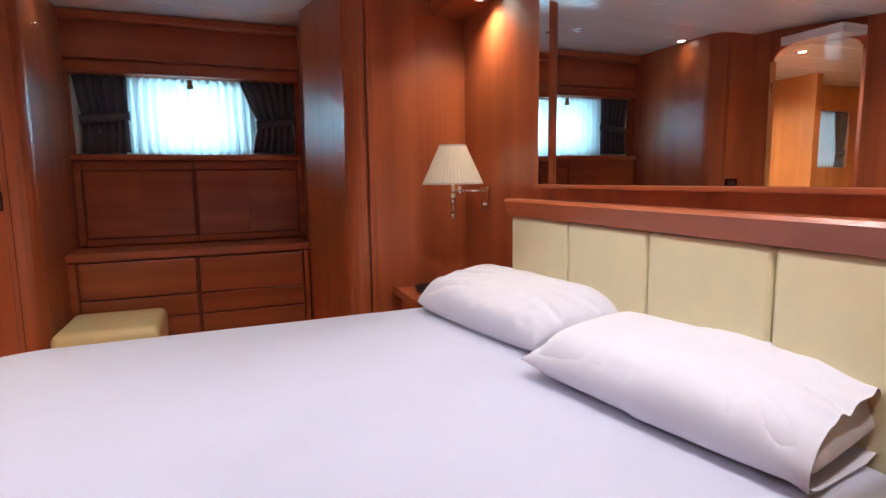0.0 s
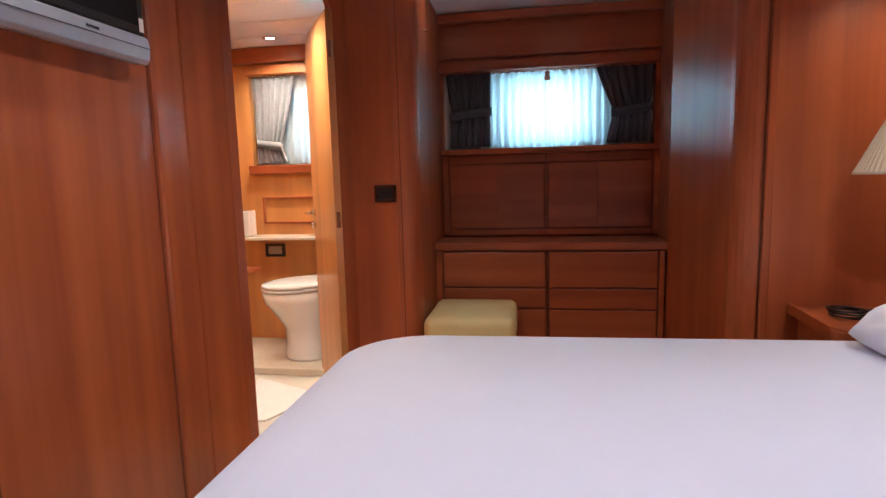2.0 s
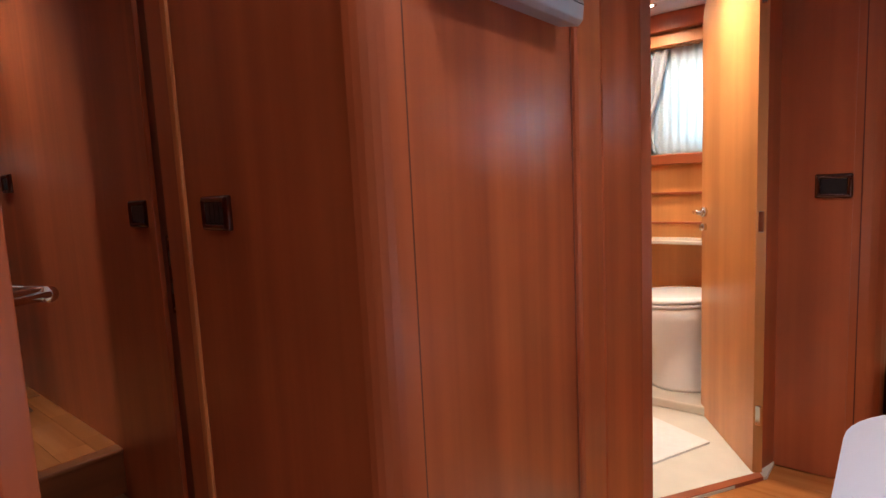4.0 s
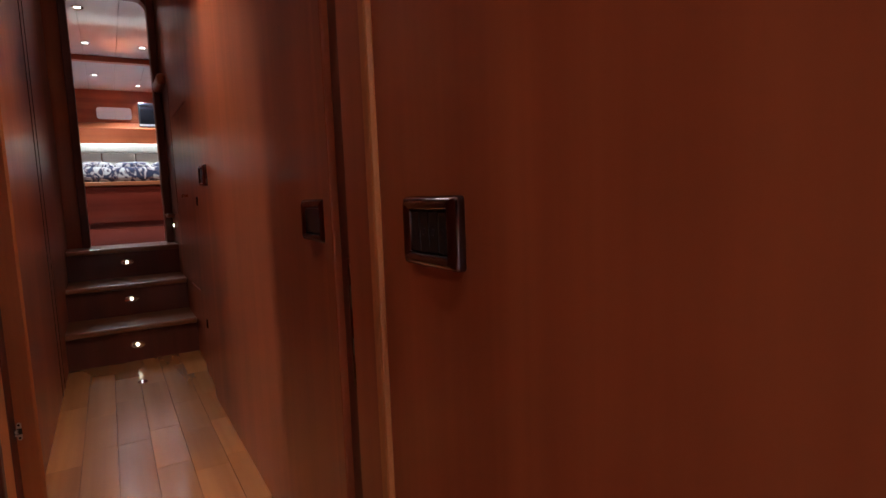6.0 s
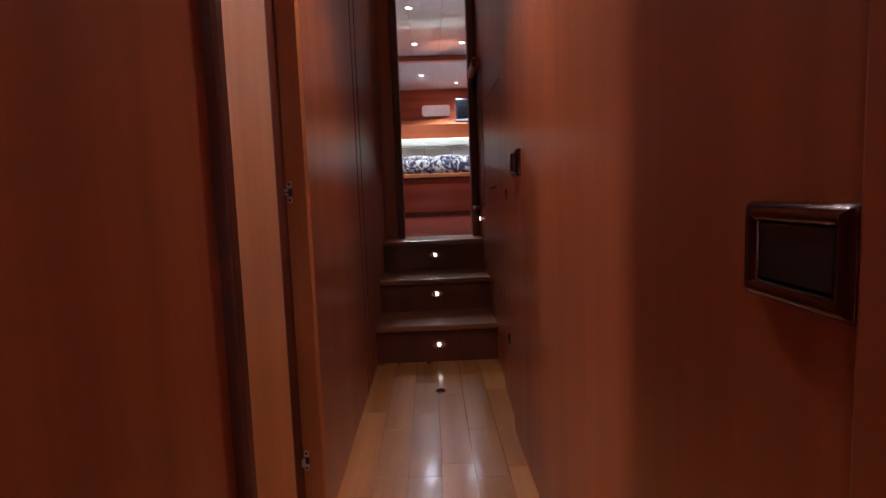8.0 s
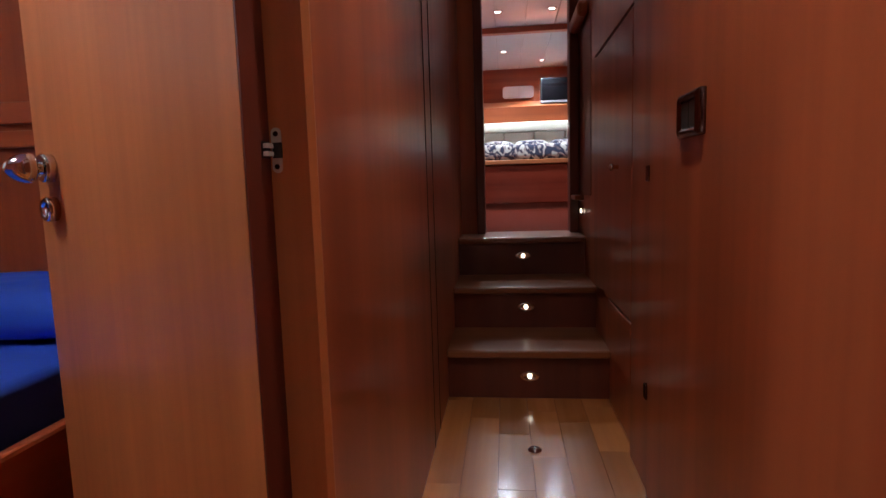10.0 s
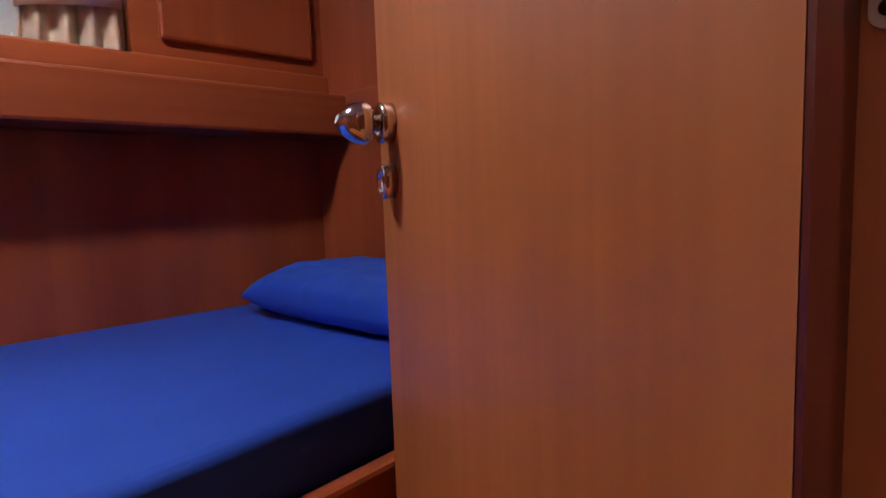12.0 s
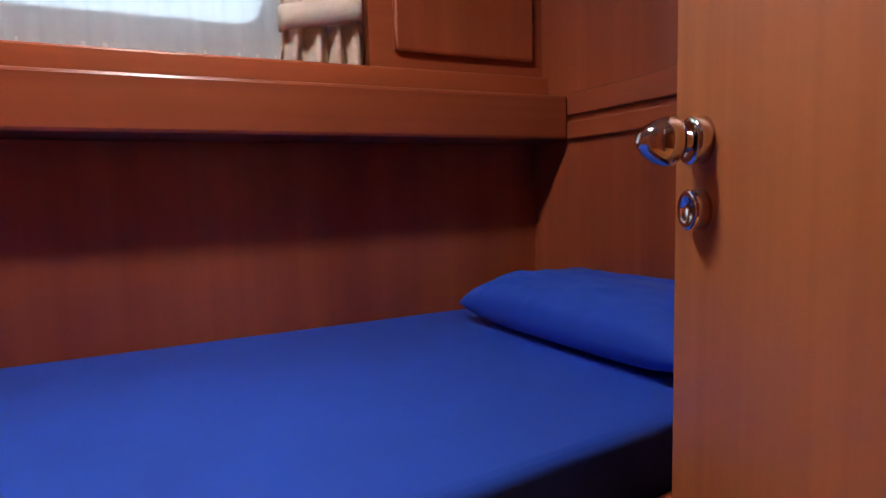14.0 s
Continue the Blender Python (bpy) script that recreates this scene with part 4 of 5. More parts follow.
cob.parent, cob.matrix_parent_inverse = cable, cable.matrix_world.inverted()

# stool
stool = thing("stool", (-0.81, 3.30, 0.0), "square cream leather upholstered stool in the alcove", "stool")
part("cushion", box(-1.05, -0.575, 3.04, 3.54, 0.29, 0.475, 0.045, 5), STOOL_LEATHER, stool, "cream leather cushion", True)
part("base", box(-1.02, -0.60, 3.08, 3.52, 0.0, 0.292, 0.01), WOOD_X, stool, "cherry base")

# television on the wall
tv = thing("television", (-1.70, 1.65, 1.55), "silver flat television hung on the cherry wall, switched off", "television")
T = Matrix.Translation((-1.72, 1.684, 1.570)) @ Matrix.Rotation(radians(-1.0), 4, "Z")
LIE = Matrix(((1, 0, 0, 0), (0, 0, 1, 0), (0, 1, 0, 0), (0, 0, 0, 1)))


def bar_body(profile, y0, y1, bevel):
    """A body of one section in the xz plane, drawn out along y."""
    own = moved(prism(profile, y0, y1), LIE)
    bmesh.ops.bevel(own, geom=list(own.edges), offset=bevel, segments=2, affect="EDGES", profile=0.5)
    return own


bar = part("speaker_bar", moved(bar_body([(-0.025, 0.012), (0.034, 0.0), (0.046, 0.012), (0.05, 0.05), (0.046, 0.078), (0.036, 0.086), (-0.025, 0.086)], -0.262, 0.262, 0.003), T), SILVER, tv, "silver speaker bar")
part("seam", moved(box(0.0475, 0.0515, -0.258, 0.258, 0.047, 0.0485), T), BLACK, bar, "fine dark seam")
part("badge", moved(box(0.046, 0.0512, 0.015, 0.058, 0.058, 0.065), T), BLACK, bar, "small dark badge")
bezel = part("bezel", moved(box(-0.025, 0.036, -0.262, 0.262, 0.0875, 0.45, 0.006), T), BLACK, tv, "black screen frame")
part("screen", moved(box(0.0345, 0.0372, -0.235, 0.235, 0.115, 0.425), T), SCREEN, bezel, "dark glass screen")
part("sticker", moved(box(0.0362, 0.0378, 0.238, 0.256, 0.098, 0.138), T), PORCELAIN, bezel, "small white sticker")
part("bracket", box(-1.775, -1.735, 1.60, 1.76, 1.70, 1.90, 0.004), BLACK, tv, "black wall bracket")


def rect_ring(w, h, r, y, k=4):
    """The outline of a rounded rectangle in the xz plane at depth y."""
    out = []
    for sx, sz, a0 in ((1, 1, 0), (-1, 1, 90), (-1, -1, 180), (1, -1, 270)):
        for i in range(k + 1):
            a = radians(a0 + 90 * i / k)
            out.append((sx * (w / 2 - r) + r * math.cos(a), y, sz * (h / 2 - r) + r * math.sin(a)))
    return out


def ring_loft(rings, closed=True):
    own = bmesh.new()
    rows = [[own.verts.new(p) for p in ring] for ring in rings]
    for p, q in zip(rows, rows[1:]):
        for i in range(len(p)):
            own.faces.new((p[i], p[(i + 1) % len(p)], q[(i + 1) % len(p)], q[i]))
    if closed:
        own.faces.new(rows[-1])
    return own


def wall_plate(name, m, w, h, label, rockers=1, mat=None, rocker_mat=None):
    """A switch plate in the xz plane with a domed frame, facing -y before it is turned."""
    p = thing(name, m.translation, label, "switch")
    iw, ih = w * 0.70, h * 0.60
    frame_mesh = ring_loft([rect_ring(w, h, 0.005, 0.004), rect_ring(w, h, 0.005, -0.006), rect_ring(w - 0.004, h - 0.004, 0.005, -0.0105),
                            rect_ring((w + iw) / 2, (h + ih) / 2, 0.004, -0.0145), rect_ring(iw + 0.004, ih + 0.004, 0.003, -0.0125), rect_ring(iw, ih, 0.002, -0.009), rect_ring(iw, ih, 0.002, -0.002)])
    part("frame", moved(frame_mesh, m), mat or BRONZE, p, "polished dark frame", True)
    for k in range(rockers):
        a = -iw / 2 + iw * k / rockers
        b = a + iw / rockers
        rk = part("rocker", moved(box(a + 0.0006, b - 0.0006, -0.0088, -0.003, -ih * 0.48, ih * 0.48, 0.0014), m), rocker_mat or BLACK, p)
        if rockers > 2:
            mark = lathe([(0.0034, 0.0), (0.0040, 0.0004), (0.0046, 0.0)], 18, m @ Matrix.Translation(((a + b) / 2, -0.0089, 0.0)) @ Matrix.Rotation(radians(90), 4, "X"))
            part("mark", mark, MARK, rk, "fine ring mark")
    return p


wall_plate("switch_plate", Matrix.Translation((-1.228, 3.068, 1.121)), 0.114, 0.088, "dark switch plate on the cherry wall", 1)
wall_plate("switch_plate", Matrix.Translation((-2.290, 1.273, 1.150)), 0.120, 0.082, "polished bronze switch plate in the passage", 4)
wall_plate("switch_plate", Matrix.Translation((-2.752, 1.288, 1.150)), 0.125, 0.079, "polished bronze switch plate in the corridor", 1)
wall_plate("switch_plate", Matrix.Translation((-4.10, 1.288, 1.290)), 0.12, 0.082, "dark switch plate beside the door", 2)
wall_plate("socket", Matrix.Translation((-2.307, 3.987, 0.71)), 0.15, 0.095, "double socket in a black frame", 2, BLACK, SILVER)

# exit door standing open in the passage
door = thing("door_2", (-2.44, 0.66, 0.0), "open cherry cabin door with a chrome lever", "door")
tagged(door, kind="structure")
D2 = Matrix.Translation((-2.44, 0.635, 0)) @ Matrix.Rotation(math.atan2(0.100, 0.60), 4, "Z")
part("leaf", moved(box(0, 0.60, 0, 0.04, 0.01, 2.0, 0.003), D2), WOOD, door)
bm = lathe([(0.0, 0), (0.024, 0.0), (0.024, 0.008), (0.020, 0.011), (0.010, 0.012), (0.009, 0.06), (0.0, 0.061)], 24, Matrix.Translation((0.545, 0.04, 1.07)) @ Matrix.Rotation(radians(-90), 4, "X"))
tube((0.553, 0.098, 1.07), (0.44, 0.10, 1.07), 0.011, 0.007, bm=bm)
join(bm, lathe([(0.0, 0), (0.019, 0.0), (0.019, 0.012), (0.016, 0.015), (0.0, 0.015)], 24, Matrix.Translation((0.545, 0.04, 1.0)) @ Matrix.Rotation(radians(-90), 4, "X")))
part("handle", moved(bm, D2), CHROME, door, "chrome lever handle", True)
struct("carpet", box(-1.74, -1.14, -1.2, 2.38, 0.0, 0.012, 0.005), CARPET, "beige carpet runner at the bed's foot", "carpet")

# bathroom things
wc = thing("toilet", (-1.98, 3.72, 0.06), "white porcelain toilet with closed lid", "toilet")


def oval_loft(rings, m, seg=40):
    """Oval rings of (centre along the axis, half width, half length to the front, to the back, height)."""
    own = bmesh.new()
    rs = []
    for c, a, bf, bb, z in rings:
        row = []
        for k in range(seg):
            q = 2 * math.pi * k / seg
            b = bf if math.sin(q) < 0 else bb
            row.append(own.verts.new((a * math.copysign(abs(math.cos(q)) ** 0.85, math.cos(q)), c + b * math.sin(q), z)))
        rs.append(row)
    for p, q in zip(rs, rs[1:]):
        for k in range(seg):
            own.faces.new((p[k], p[(k + 1) % seg], q[(k + 1) % seg], q[k]))
    own.faces.new(rs[0][::-1])
    own.faces.new(rs[-1])
    return moved(own, m)


WC = pose(-1.94, 3.65, -0.0073, 0, 0, -46) @ Matrix.Diagonal((1, 1, 1.12, 1))
part("bowl", oval_loft([(0.04, 0.166, 0.195, 0.20, 0.061), (0.04, 0.164, 0.192, 0.20, 0.075), (0.04, 0.156, 0.182, 0.20, 0.16), (0.04, 0.156, 0.188, 0.20, 0.24), (0.02, 0.165, 0.225, 0.22, 0.32),
                        (0.0, 0.190, 0.270, 0.24, 0.40), (0.0, 0.196, 0.280, 0.245, 0.455), (0.0, 0.185, 0.268, 0.24, 0.462)], WC), PORCELAIN, wc, "white porcelain bowl on a skirted foot", True)
part("seat", oval_loft([(0.0, 0.190, 0.275, 0.235, 0.464), (0.0, 0.200, 0.287, 0.24, 0.470), (0.0, 0.200, 0.287, 0.24, 0.478), (0.0, 0.194, 0.28, 0.236, 0.483)], WC), PORCELAIN, wc, "white seat", True)
part("lid", oval_loft([(0.0, 0.192, 0.278, 0.235, 0.486), (0.0, 0.199, 0.286, 0.24, 0.491), (0.0, 0.195, 0.28, 0.236, 0.503), (0.0, 0.15, 0.22, 0.19, 0.511), (0.0, 0.06, 0.09, 0.08, 0.514)], WC), PORCELAIN, wc, "white closed lid", True)
part("cistern_joint", moved(box(-0.12, 0.12, 0.19, 0.27, 0.10, 0.45, 0.03, 3), WC), PORCELAIN, wc, "white rear housing", True)
for hx in (-0.07, 0.07):
    part("lid_hinge", moved(tube((hx - 0.02, 0.215, 0.492), (hx + 0.02, 0.215, 0.492), 0.012), WC), CHROME, wc, "small chrome hinge", True)
part("pipe", moved(lathe([(0.0, 0.0), (0.030, 0.0), (0.034, 0.02), (0.034, 0.06), (0.024, 0.075), (0.0, 0.078)], 20), WC @ pose(-0.155, -0.02, 0.20, 0, 0, 0)), PORCELAIN, wc, "white valve housing", True)
mat_ = tagged(put("bath_mat", prism([(-2.12, 3.30), (-2.06, 2.70), (-1.80, 2.74), (-1.645, 3.09)], 0.012, 0.022), TOWEL), "white cotton bath mat on the cream floor", "bath mat")
paper = thing("tissue_box", (-2.45, 3.88, 0.822), "white tissue box with a folded hand towel", "box")
part("box", box(-2.52, -2.42, 3.85, 3.95, 0.8225, 1.0, 0.006), PORCELAIN, paper, "white box")
dish = thing("soap_dish", (-2.47, 3.80, 0.822), "small brown wooden soap dish", "dish")
part("bowl", lathe([(0.0, 0), (0.03, 0.0), (0.045, 0.05), (0.04, 0.05), (0.0, 0.02)], 20, Matrix.Translation((-2.5, 3.825, 0.8225)) @ Matrix.Diagonal((0.6, 0.6, 1, 1))), WOOD, dish, "", True)

# ---- corridor and side cabin: things ----
door = thing("door_3", (-3.65, 0.64, FLOOR2), "open light cherry cabin door with chrome knob and lock", "door")
tagged(door, kind="structure")
dirx = Vector((-0.459, -0.888, 0)).normalized()
nrm = Vector((0.888, -0.459, 0)).normalized()
D3 = Matrix((( dirx.x, nrm.x, 0, -3.626), (dirx.y, nrm.y, 0, 0.685), (0, 0, 1, 0), (0, 0, 0, 1)))
part("leaf", moved(prism([(-0.0034, 0.0378), (0.508, 0.0378), (0.508, -0.0106), (0.017, -0.0106)], FLOOR2 + 0.02, 2.2), D3), LIGHT_WOOD, door, "varnished light cherry leaf")
part("edge", moved(prism([(-0.0065, 0.0374), (-0.0035, 0.0374), (0.0168, -0.0104), (0.0120, -0.0104)], FLOOR2 + 0.02, 2.2), D3), DARK_EDGE, door, "dark red door edge")
KZ, LZ = 1.218, 1.156
bm = lathe([(0.0, 0), (0.0215, 0.0), (0.0215, 0.013), (0.020, 0.0145), (0.0125, 0.0148), (0.0115, 0.013), (0.009, 0.0135), (0.0085, 0.03), (0.0, 0.031)], 32)
part("rosette", moved(bm, D3 @ Matrix.Translation((0.457, 0.0378, KZ)) @ Matrix.Rotation(radians(-90), 4, "X")), CHROME, door, "round chrome rosette", True)
bm = lathe([(0.0, 0.021), (0.012, 0.0215), (0.019, 0.024), (0.0225, 0.029), (0.022, 0.036), (0.019, 0.045), (0.013, 0.054), (0.006, 0.060), (0.0, 0.0615)], 32)
part("knob", moved(bm, D3 @ Matrix.Translation((0.457, 0.0378, KZ)) @ Matrix.Rotation(radians(-90), 4, "X")), CHROME, door, "polished chrome knob", True)
bm = lathe([(0.0, 0), (0.0185, 0.0), (0.0185, 0.013), (0.017, 0.0148), (0.011, 0.0145), (0.0105, 0.0125), (0.0, 0.0122)], 32)
part("lock", moved(bm, D3 @ Matrix.Translation((0.457, 0.0378, LZ)) @ Matrix.Rotation(radians(-90), 4, "X")), CHROME, door, "round chrome lock", True)


def stadium(r, half, y0, y1, z):
    """A flat plate with rounded ends, standing in the xz plane."""
    own = bmesh.new()
    ring = [(r * math.cos(radians(a)), z + half - r + r * math.sin(radians(a))) for a in range(0, 181, 20)]
    ring += [(r * math.cos(radians(a)), z - half + r + r * math.sin(radians(a))) for a in range(180, 361, 20)]
    lo = [own.verts.new((x, y0, zz)) for x, zz in ring]
    hi = [own.verts.new((x, y1, zz)) for x, zz in ring]
    own.faces.new(lo)
    own.faces.new(hi[::-1])
    for k in range(len(ring)):
        own.faces.new((lo[k], lo[(k + 1) % len(ring)], hi[(k + 1) % len(ring)], hi[k]))
    return own


JAMB = Matrix.Translation((-3.6422, 0.6870, 0)) @ Matrix.Rotation(math.atan2(0.0465, 0.0025), 4, "Z")
for hz in (1.219, 0.570):
    hinge = part("hinge", moved(stadium(0.0058, 0.0255, -0.002, 0.0034, hz), JAMB), STEEL, door, "steel concealed hinge")
    part("pocket", moved(box(-0.0048, 0.0062, -0.0024, 0.0040, hz - 0.009, hz + 0.009, 0.0008), JAMB), BLACK, hinge, "black hinge pocket")
    for dz in (-0.0045, 0.0045):
        part("link", moved(prism([(-0.002, 0.005), (0.006, 0.005), (0.0118, -0.009), (0.0040, -0.009)], hz + dz - 0.0027, hz + dz + 0.0027), D3), PORCELAIN, hinge, "pale hinge link")
    part("leaf_pocket", moved(prism([(0.0042, 0.007), (0.007, 0.007), (0.0137, -0.0098), (0.0110, -0.0098)], hz - 0.0095, hz + 0.0095), D3), BLACK, hinge, "black hinge pocket")
    for dz in (-0.0185, 0.0185):
        part("screw", moved(lathe([(0.0, 0), (0.0031, 0), (0.0029, 0.0008), (0.0, 0.0012)], 12), JAMB @ Matrix.Translation((0, -0.0022, hz + dz)) @ Matrix.Rotation(radians(90), 4, "X")), BRONZE, hinge)
        part("screw", moved(lathe([(0.0, 0), (0.0031, 0), (0.0029, 0.0008), (0.0, 0.0012)], 12), JAMB @ Matrix.Translation((0, 0.0032, hz + dz)) @ Matrix.Rotation(radians(-90), 4, "X")), BRONZE, hinge)

berth = thing("single_berth", (-3.45, -0.3, FLOOR2), "single berth with a royal blue sheet", "bed")
part("base", box(-4.39, -2.52, -0.66, 0.08, FLOOR2, 0.60), WOOD_X, berth, "cherry berth base")
part("side_board", box(-4.39, -2.52, 0.096, 0.127, FLOOR2, 0.757, 0.008), WOOD_X, berth, "cherry side board")
# The navy colour stands in for shade on the blue sheet's side.
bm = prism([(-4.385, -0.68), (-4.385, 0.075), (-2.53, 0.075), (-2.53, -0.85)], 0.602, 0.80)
part("under_sheet", bm, NAVY_SHADE, berth, "navy layer painting the shaded side of the berth's sheet")
bm = prism([(-4.387, -0.69), (-4.387, 0.092), (-2.525, 0.092), (-2.525, -0.86)], 0.70, 0.858)
bmesh.ops.bevel(bm, geom=[e for e in bm.edges if all(v.co.z > 0.8 for v in e.verts)], offset=0.022, segments=4, affect="EDGES", profile=0.5)
part("mattress", bm, BLUE_SHEET, berth, "royal blue fitted sheet", True)
pillow("pillow", -4.225, -0.265, 0.858, 0.62, 0.34, 0.135, 91, 0, BLUE_SHEET, "royal blue pillow at the berth's head", 31, 0, crease=0.004, full_to=0.47,
       folds=((-0.25, -0.99, -0.2, -0.82, 0.010, 0.035), (-0.12, -0.99, -0.08, -0.86, 0.008, 0.03), (0.32, -0.99, 0.34, -0.84, 0.010, 0.035)))

stud = thing("floor_stud", (-4.72, 1.024, FLOOR2), "small chrome door stop on the corridor floor", "door stop")
part("stud", lathe([(0.0, 0), (0.022, 0.0), (0.022, 0.004), (0.014, 0.010), (0.0, 0.012)], 20, Matrix.Translation((-4.72, 1.024, FLOOR2))), CHROME, stud, "", True)
door = thing("door_4", (-4.9, 1.335, FLOOR2), "closed dark cherry cabin door beside the stairs", "door")
tagged(door, kind="structure")
part("leaf", box(-5.47, -4.76, 1.325, 1.334, 0.74, 1.68, 0.003), WOOD, door)
part("hatch", box(-5.47, -4.76, 1.325, 1.334, 1.69, 2.6, 0.003), WOOD, door, "flush upper hatch")
part("lower_panel", box(-5.15, -4.76, 1.325, 1.334, 0.535, 0.73, 0.003), WOOD, door)
part("knob", lathe([(0.0, 0), (0.008, 0.0), (0.006, 0.012), (0.013, 0.02), (0.010, 0.028), (0.0, 0.03)], 16, Matrix.Translation((-4.93, 1.318, 1.22)) @ Matrix.Rotation(radians(90), 4, "X")), CHROME, door, "small round knob", True)
wl = thing("wall_light", (-5.9, 1.335, 1.02), "tiny lit courtesy lamp on the stair wall", "wall light")
part("bezel", lathe([(0.0, 0), (0.02, 0.0), (0.018, 0.006), (0.0, 0.007)], 18, Matrix.Translation((-5.9, 1.335, 1.03)) @ Matrix.Rotation(radians(90), 4, "X")), CHROME, wl, "", True)
part("bulb", lathe([(0.0, 0), (0.011, 0.0), (0.009, 0.005), (0.0, 0.006)], 14, Matrix.Translation((-5.9, 1.328, 1.03)) @ Matrix.Rotation(radians(90), 4, "X")), BULB_STEP, wl, "", True)
struct("trim_stair_jamb", box(-4.70, -4.49, 1.312, 1.334, FLOOR2, 2.25, 0.004), WOOD, "cherry door jamb beside the stairs", "trim")
struct("trim_stair_door_edge", box(-4.475, -4.302, 1.305, 1.334, FLOOR2, 2.25, 0.004), WOOD, "edge of a closed cherry door", "trim")
struct("trim_corridor_groove", box(-4.489, -4.476, 1.331, 1.3345, FLOOR2, 2.2), GROOVE, "door gap in the corridor wall", "trim")
for hz in (1.19, 0.62):
    hg = thing("door_hinge", (-4.483, 1.31, hz), "small dark concealed door hinge", "hinge", "hinges of the stair door")
    part("body", box(-4.494, -4.470, 1.3, 1.316, hz - 0.02, hz + 0.02, 0.002), BRONZE, hg)
# Flat on the wall: the dark colour paints the shade inside the recess.
struct("trim_landing_recess", box(-6.02, -5.62, 1.3325, 1.3345, 1.112, 1.93), DARK_EDGE, "flat dark panel standing in for the shaded landing recess", "trim")
struct("trim_landing_head", box(-6.04, -5.70, 1.285, 1.3345, 1.93, 2.00, 0.018), WOOD, "rounded cherry rail above the landing recess", "trim")
struct("trim_landing_ledge", box(-6.04, -5.86, 1.29, 1.3345, 1.085, 1.11, 0.006), WOOD, "small cherry ledge beside the landing", "trim")
for gx in (-4.72, -4.86):
    struct("trim_corridor_panel_groove", box(gx - 0.004, gx, 0.7052, 0.7075, FLOOR2, 2.2), GROOVE, "panel joint in the corridor wall", "trim")

# ---- far cabin: things ----
fb = thing("far_bed", (-10.1, 1.0, FLOOR3), "double bed with patterned damask bedspread", "bed")
part("base", box(-11.0, -9.0, 0.1, 2.2, FLOOR3 + 0.06, 1.385, 0.01), MAHOGANY, fb, "cherry bed base")
part("rail", box(-11.0, -8.98, 0.09, 2.21, 1.3855, 1.435, 0.008), STEPWOOD, fb, "lighter cherry rail")
part("plinth", box(-10.95, -9.04, 0.15, 2.15, FLOOR3, FLOOR3 + 0.06), DARK_EDGE, fb, "dark plinth")
part("bedspread", box(-10.98, -9.02, 0.12, 2.18, 1.436, 1.60, 0.05, 4), DAMASK, fb, "navy and cream damask bedspread", True)
for py in (0.45, 0.85, 1.3, 1.75):
    pillow("pillow", -10.74, py, 1.595, 0.40, 0.46, 0.17, 0, 0, DAMASK, "navy and cream damask pillow on the far bed", py * 10)
fh = thing("far_headboard", (-11.1, 1.1, 1.45), "ivory padded headboard of the far bed", "headboard")
for py in range(5):
    part("pad", box(-11.15, -10.96, 0.1 + 0.42 * py, 0.515 + 0.42 * py, 1.45, 1.903, 0.02, 3), IVORY, fh, "", True)
part("top_pad", box(-11.2, -10.86, 0.0, 2.3, 1.905, 2.028, 0.03, 3), IVORY, fh, "", True)
fm = thing("far_mirror", (-11.38, 1.155, 2.42), "small mirror with rounded corners on the far wall", "mirror")
ring = [(sy * 0.185 + 0.04 * math.cos(radians(q)), sz * 0.05 + 0.04 * math.sin(radians(q))) for sy, sz, q0 in ((1, 1, 0), (-1, 1, 90), (-1, -1, 180), (1, -1, 270)) for q in range(q0, q0 + 91, 30)]
glass = prism(ring, 0.0, 0.012)
part("glass", moved(glass, Matrix(((0, 0, 1, -11.385), (1, 0, 0, 1.155), (0, 1, 0, 2.51), (0, 0, 0, 1))) @ Matrix.Rotation(radians(-9), 4, "X")), MIRROR, fm)
ft = thing("far_television", (-11.0, 1.67, 2.30), "small black flat television on the shelf", "television")
part("case", box(-11.06, -11.0, 1.45, 1.89, 2.285, 2.63, 0.008), BLACK, ft)
part("screen", box(-11.0, -10.996, 1.47, 1.87, 2.33, 2.61), SCREEN, ft)
part("base_bar", box(-11.0, -10.99, 1.45, 1.89, 2.29, 2.32, 0.003), SILVER, ft, "silver speaker bar")

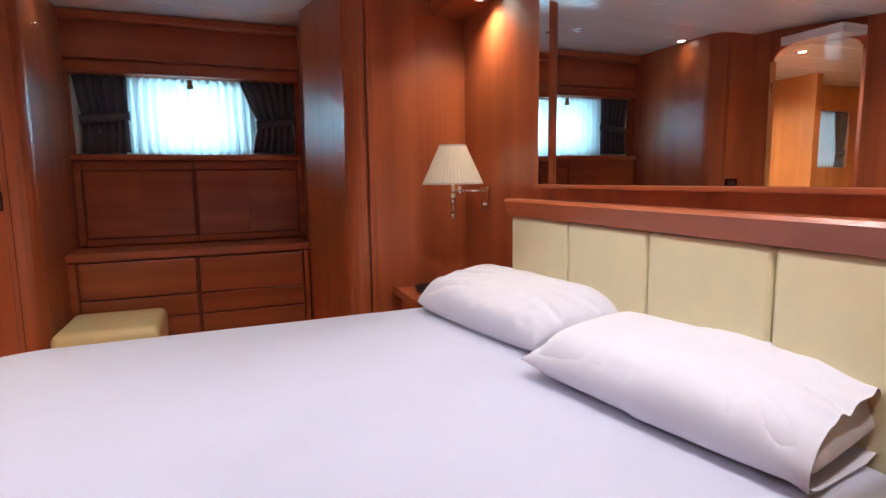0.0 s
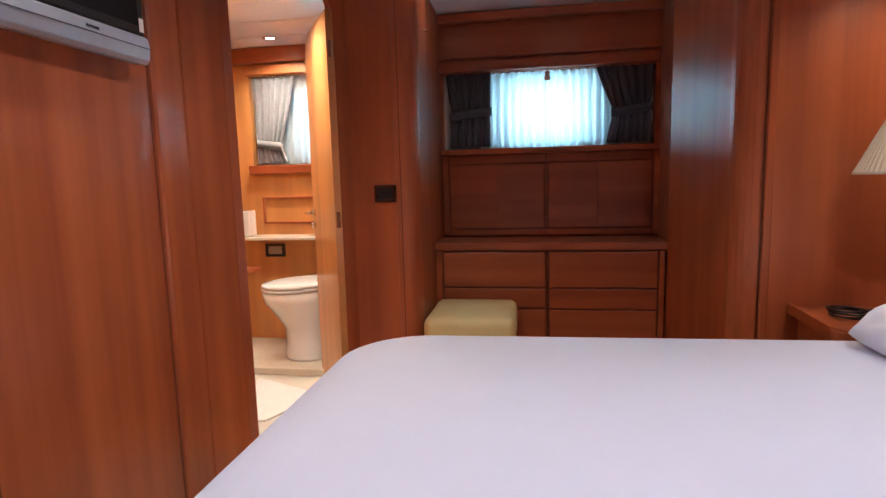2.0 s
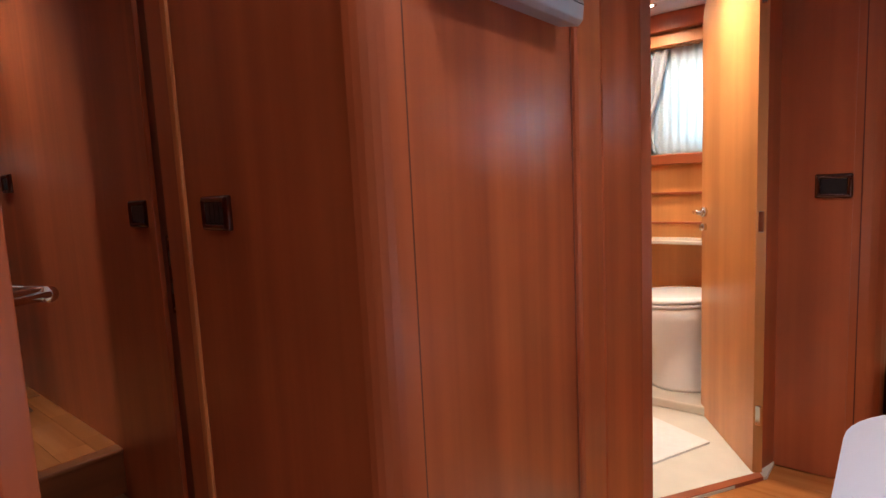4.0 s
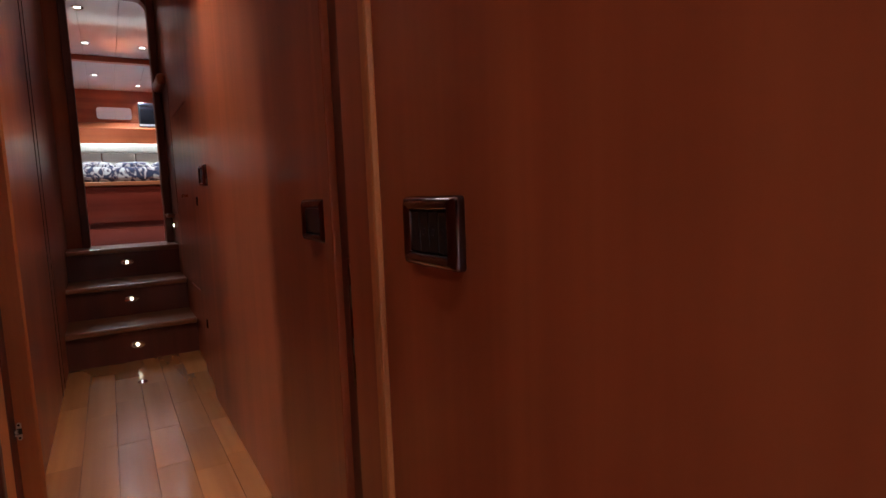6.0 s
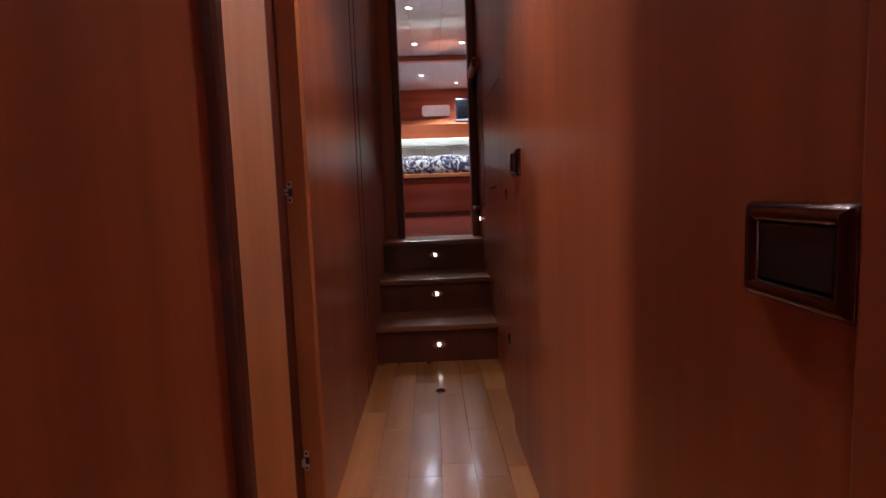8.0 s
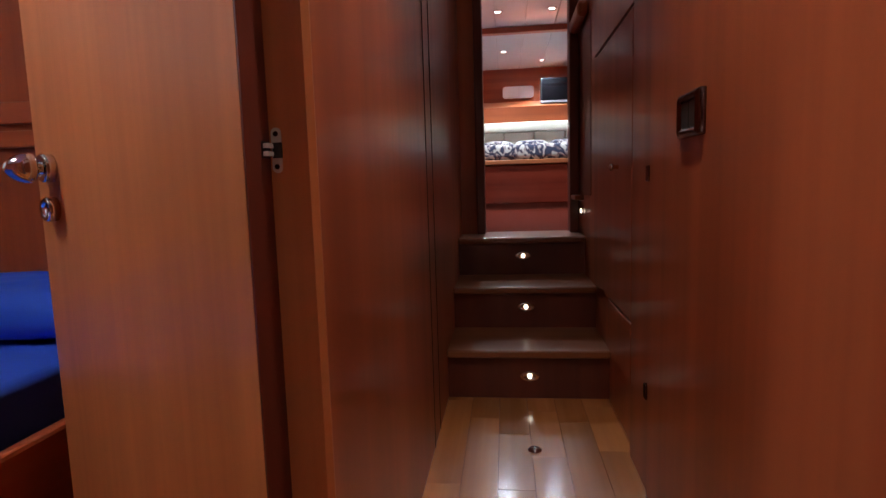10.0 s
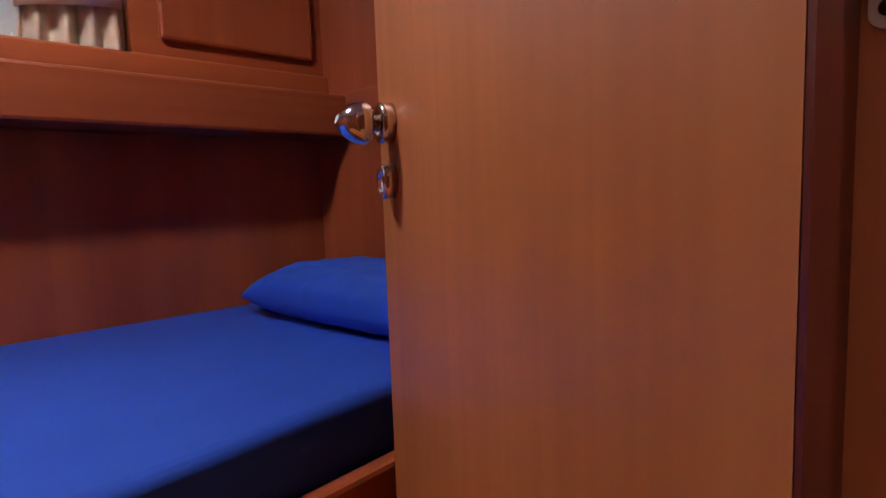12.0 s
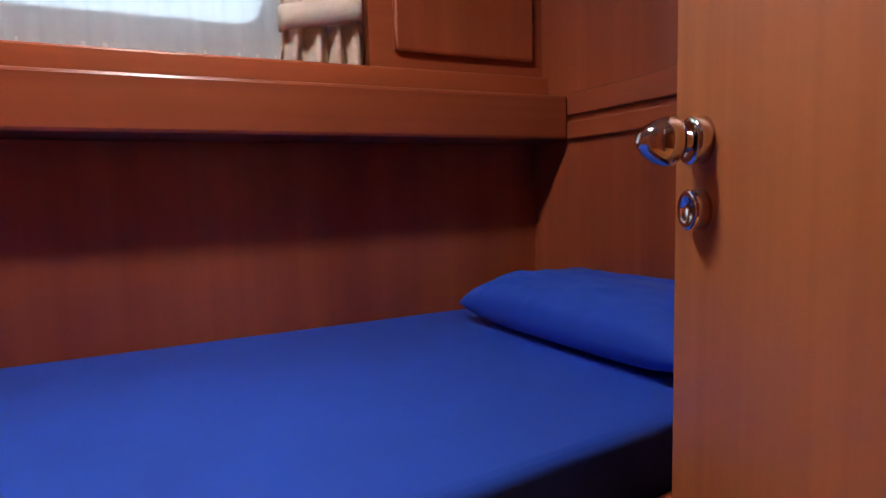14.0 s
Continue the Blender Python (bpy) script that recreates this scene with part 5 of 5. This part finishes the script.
# ---- floor planks of the corridor, one by one ----
deck = tagged(new("floor_corridor"), "varnished cherry plank floor of the corridor", "floor", kind="structure")
W = 0.105
rnd = random.Random(5)
y = 0.70
while y < 1.33:
    w = min(W, 1.335 - y)
    x = -3.17 - rnd.uniform(0.0, 0.35)
    xe = -3.17
    while xe > -5.16:
        length = rnd.choice((0.35, 0.5, 0.62))
        x0 = max(-5.16, (x if xe == -3.17 else xe - length))
        if x0 + 5.16 < 0.03:
            x0 = -5.16
        if xe - x0 > 0.001:
            bm = box(x0 + 0.0003, xe - 0.0003, y + 0.0003, y + w - 0.0003, FLOOR2 - 0.0135, FLOOR2, 0.0006, 1)
            put("plank", bm, PLANK, deck)
        xe = x0
    y += w

# the ship's side tapers along the side cabin
HULL = Matrix.Translation((-4.4, -0.65, 0)) @ Matrix.Rotation(radians(-5.5), 4, "Z") @ Matrix.Translation((4.4, 0.65, 0))
for ob in (hull_wall, hull_window, hull_shelf, hull_back, hull_panel, window_3, sheer_3, curtain_3, liner_3):
    ob.matrix_world = HULL @ ob.matrix_world

hook = thing("coat_hook", (-1.07, 3.30, 1.98), "tiny chrome hook high on the alcove wall", "hook")
part("pin", tube((-1.082, 3.35, 1.98), (-1.045, 3.35, 1.98), 0.004, 0.004, 12), CHROME, hook, "", True)
part("tip", lathe([(0.0, -0.008), (0.007, -0.005), (0.008, 0.0), (0.006, 0.006), (0.0, 0.008)], 14, Matrix.Translation((-1.043, 3.35, 1.98))), CHROME, hook, "", True)

# ---- floor planks of the owner's cabin, one by one ----
deck = tagged(new("floor_cabin"), "varnished cherry plank floor of the cabin", "floor", kind="structure")
shapes = {}
rnd = random.Random(9)
y = -1.26
while y < 2.95:
    xe = -0.55 + rnd.uniform(0.0, 0.5)
    while xe > -2.68:
        length = rnd.choice((0.7, 0.95, 1.2))
        if length not in shapes:
            me = bpy.data.meshes.new("plank")
            bm = box(-length + 0.0003, -0.0003, 0.0003, 0.1197, -0.0125, 0.0, 0.0007, 1)
            bm.to_mesh(me)
            bm.free()
            me.materials.append(PLANK)
            shapes[length] = me
        plank = new("plank", shapes[length])
        plank.location, plank.parent = (xe, y, 0.0), deck
        xe -= length
    y += 0.12
struct("floor_cabin_rest", box(-0.55, 1.3, -1.3, 4.0, -0.0129, -0.004), PLANK, "varnished floor under the bed and the furniture", "floor")
struct("floor_alcove", box(-2.6, -0.55, 2.94, 4.0, -0.0129, -0.004), PLANK, "varnished floor of the window alcove", "floor")
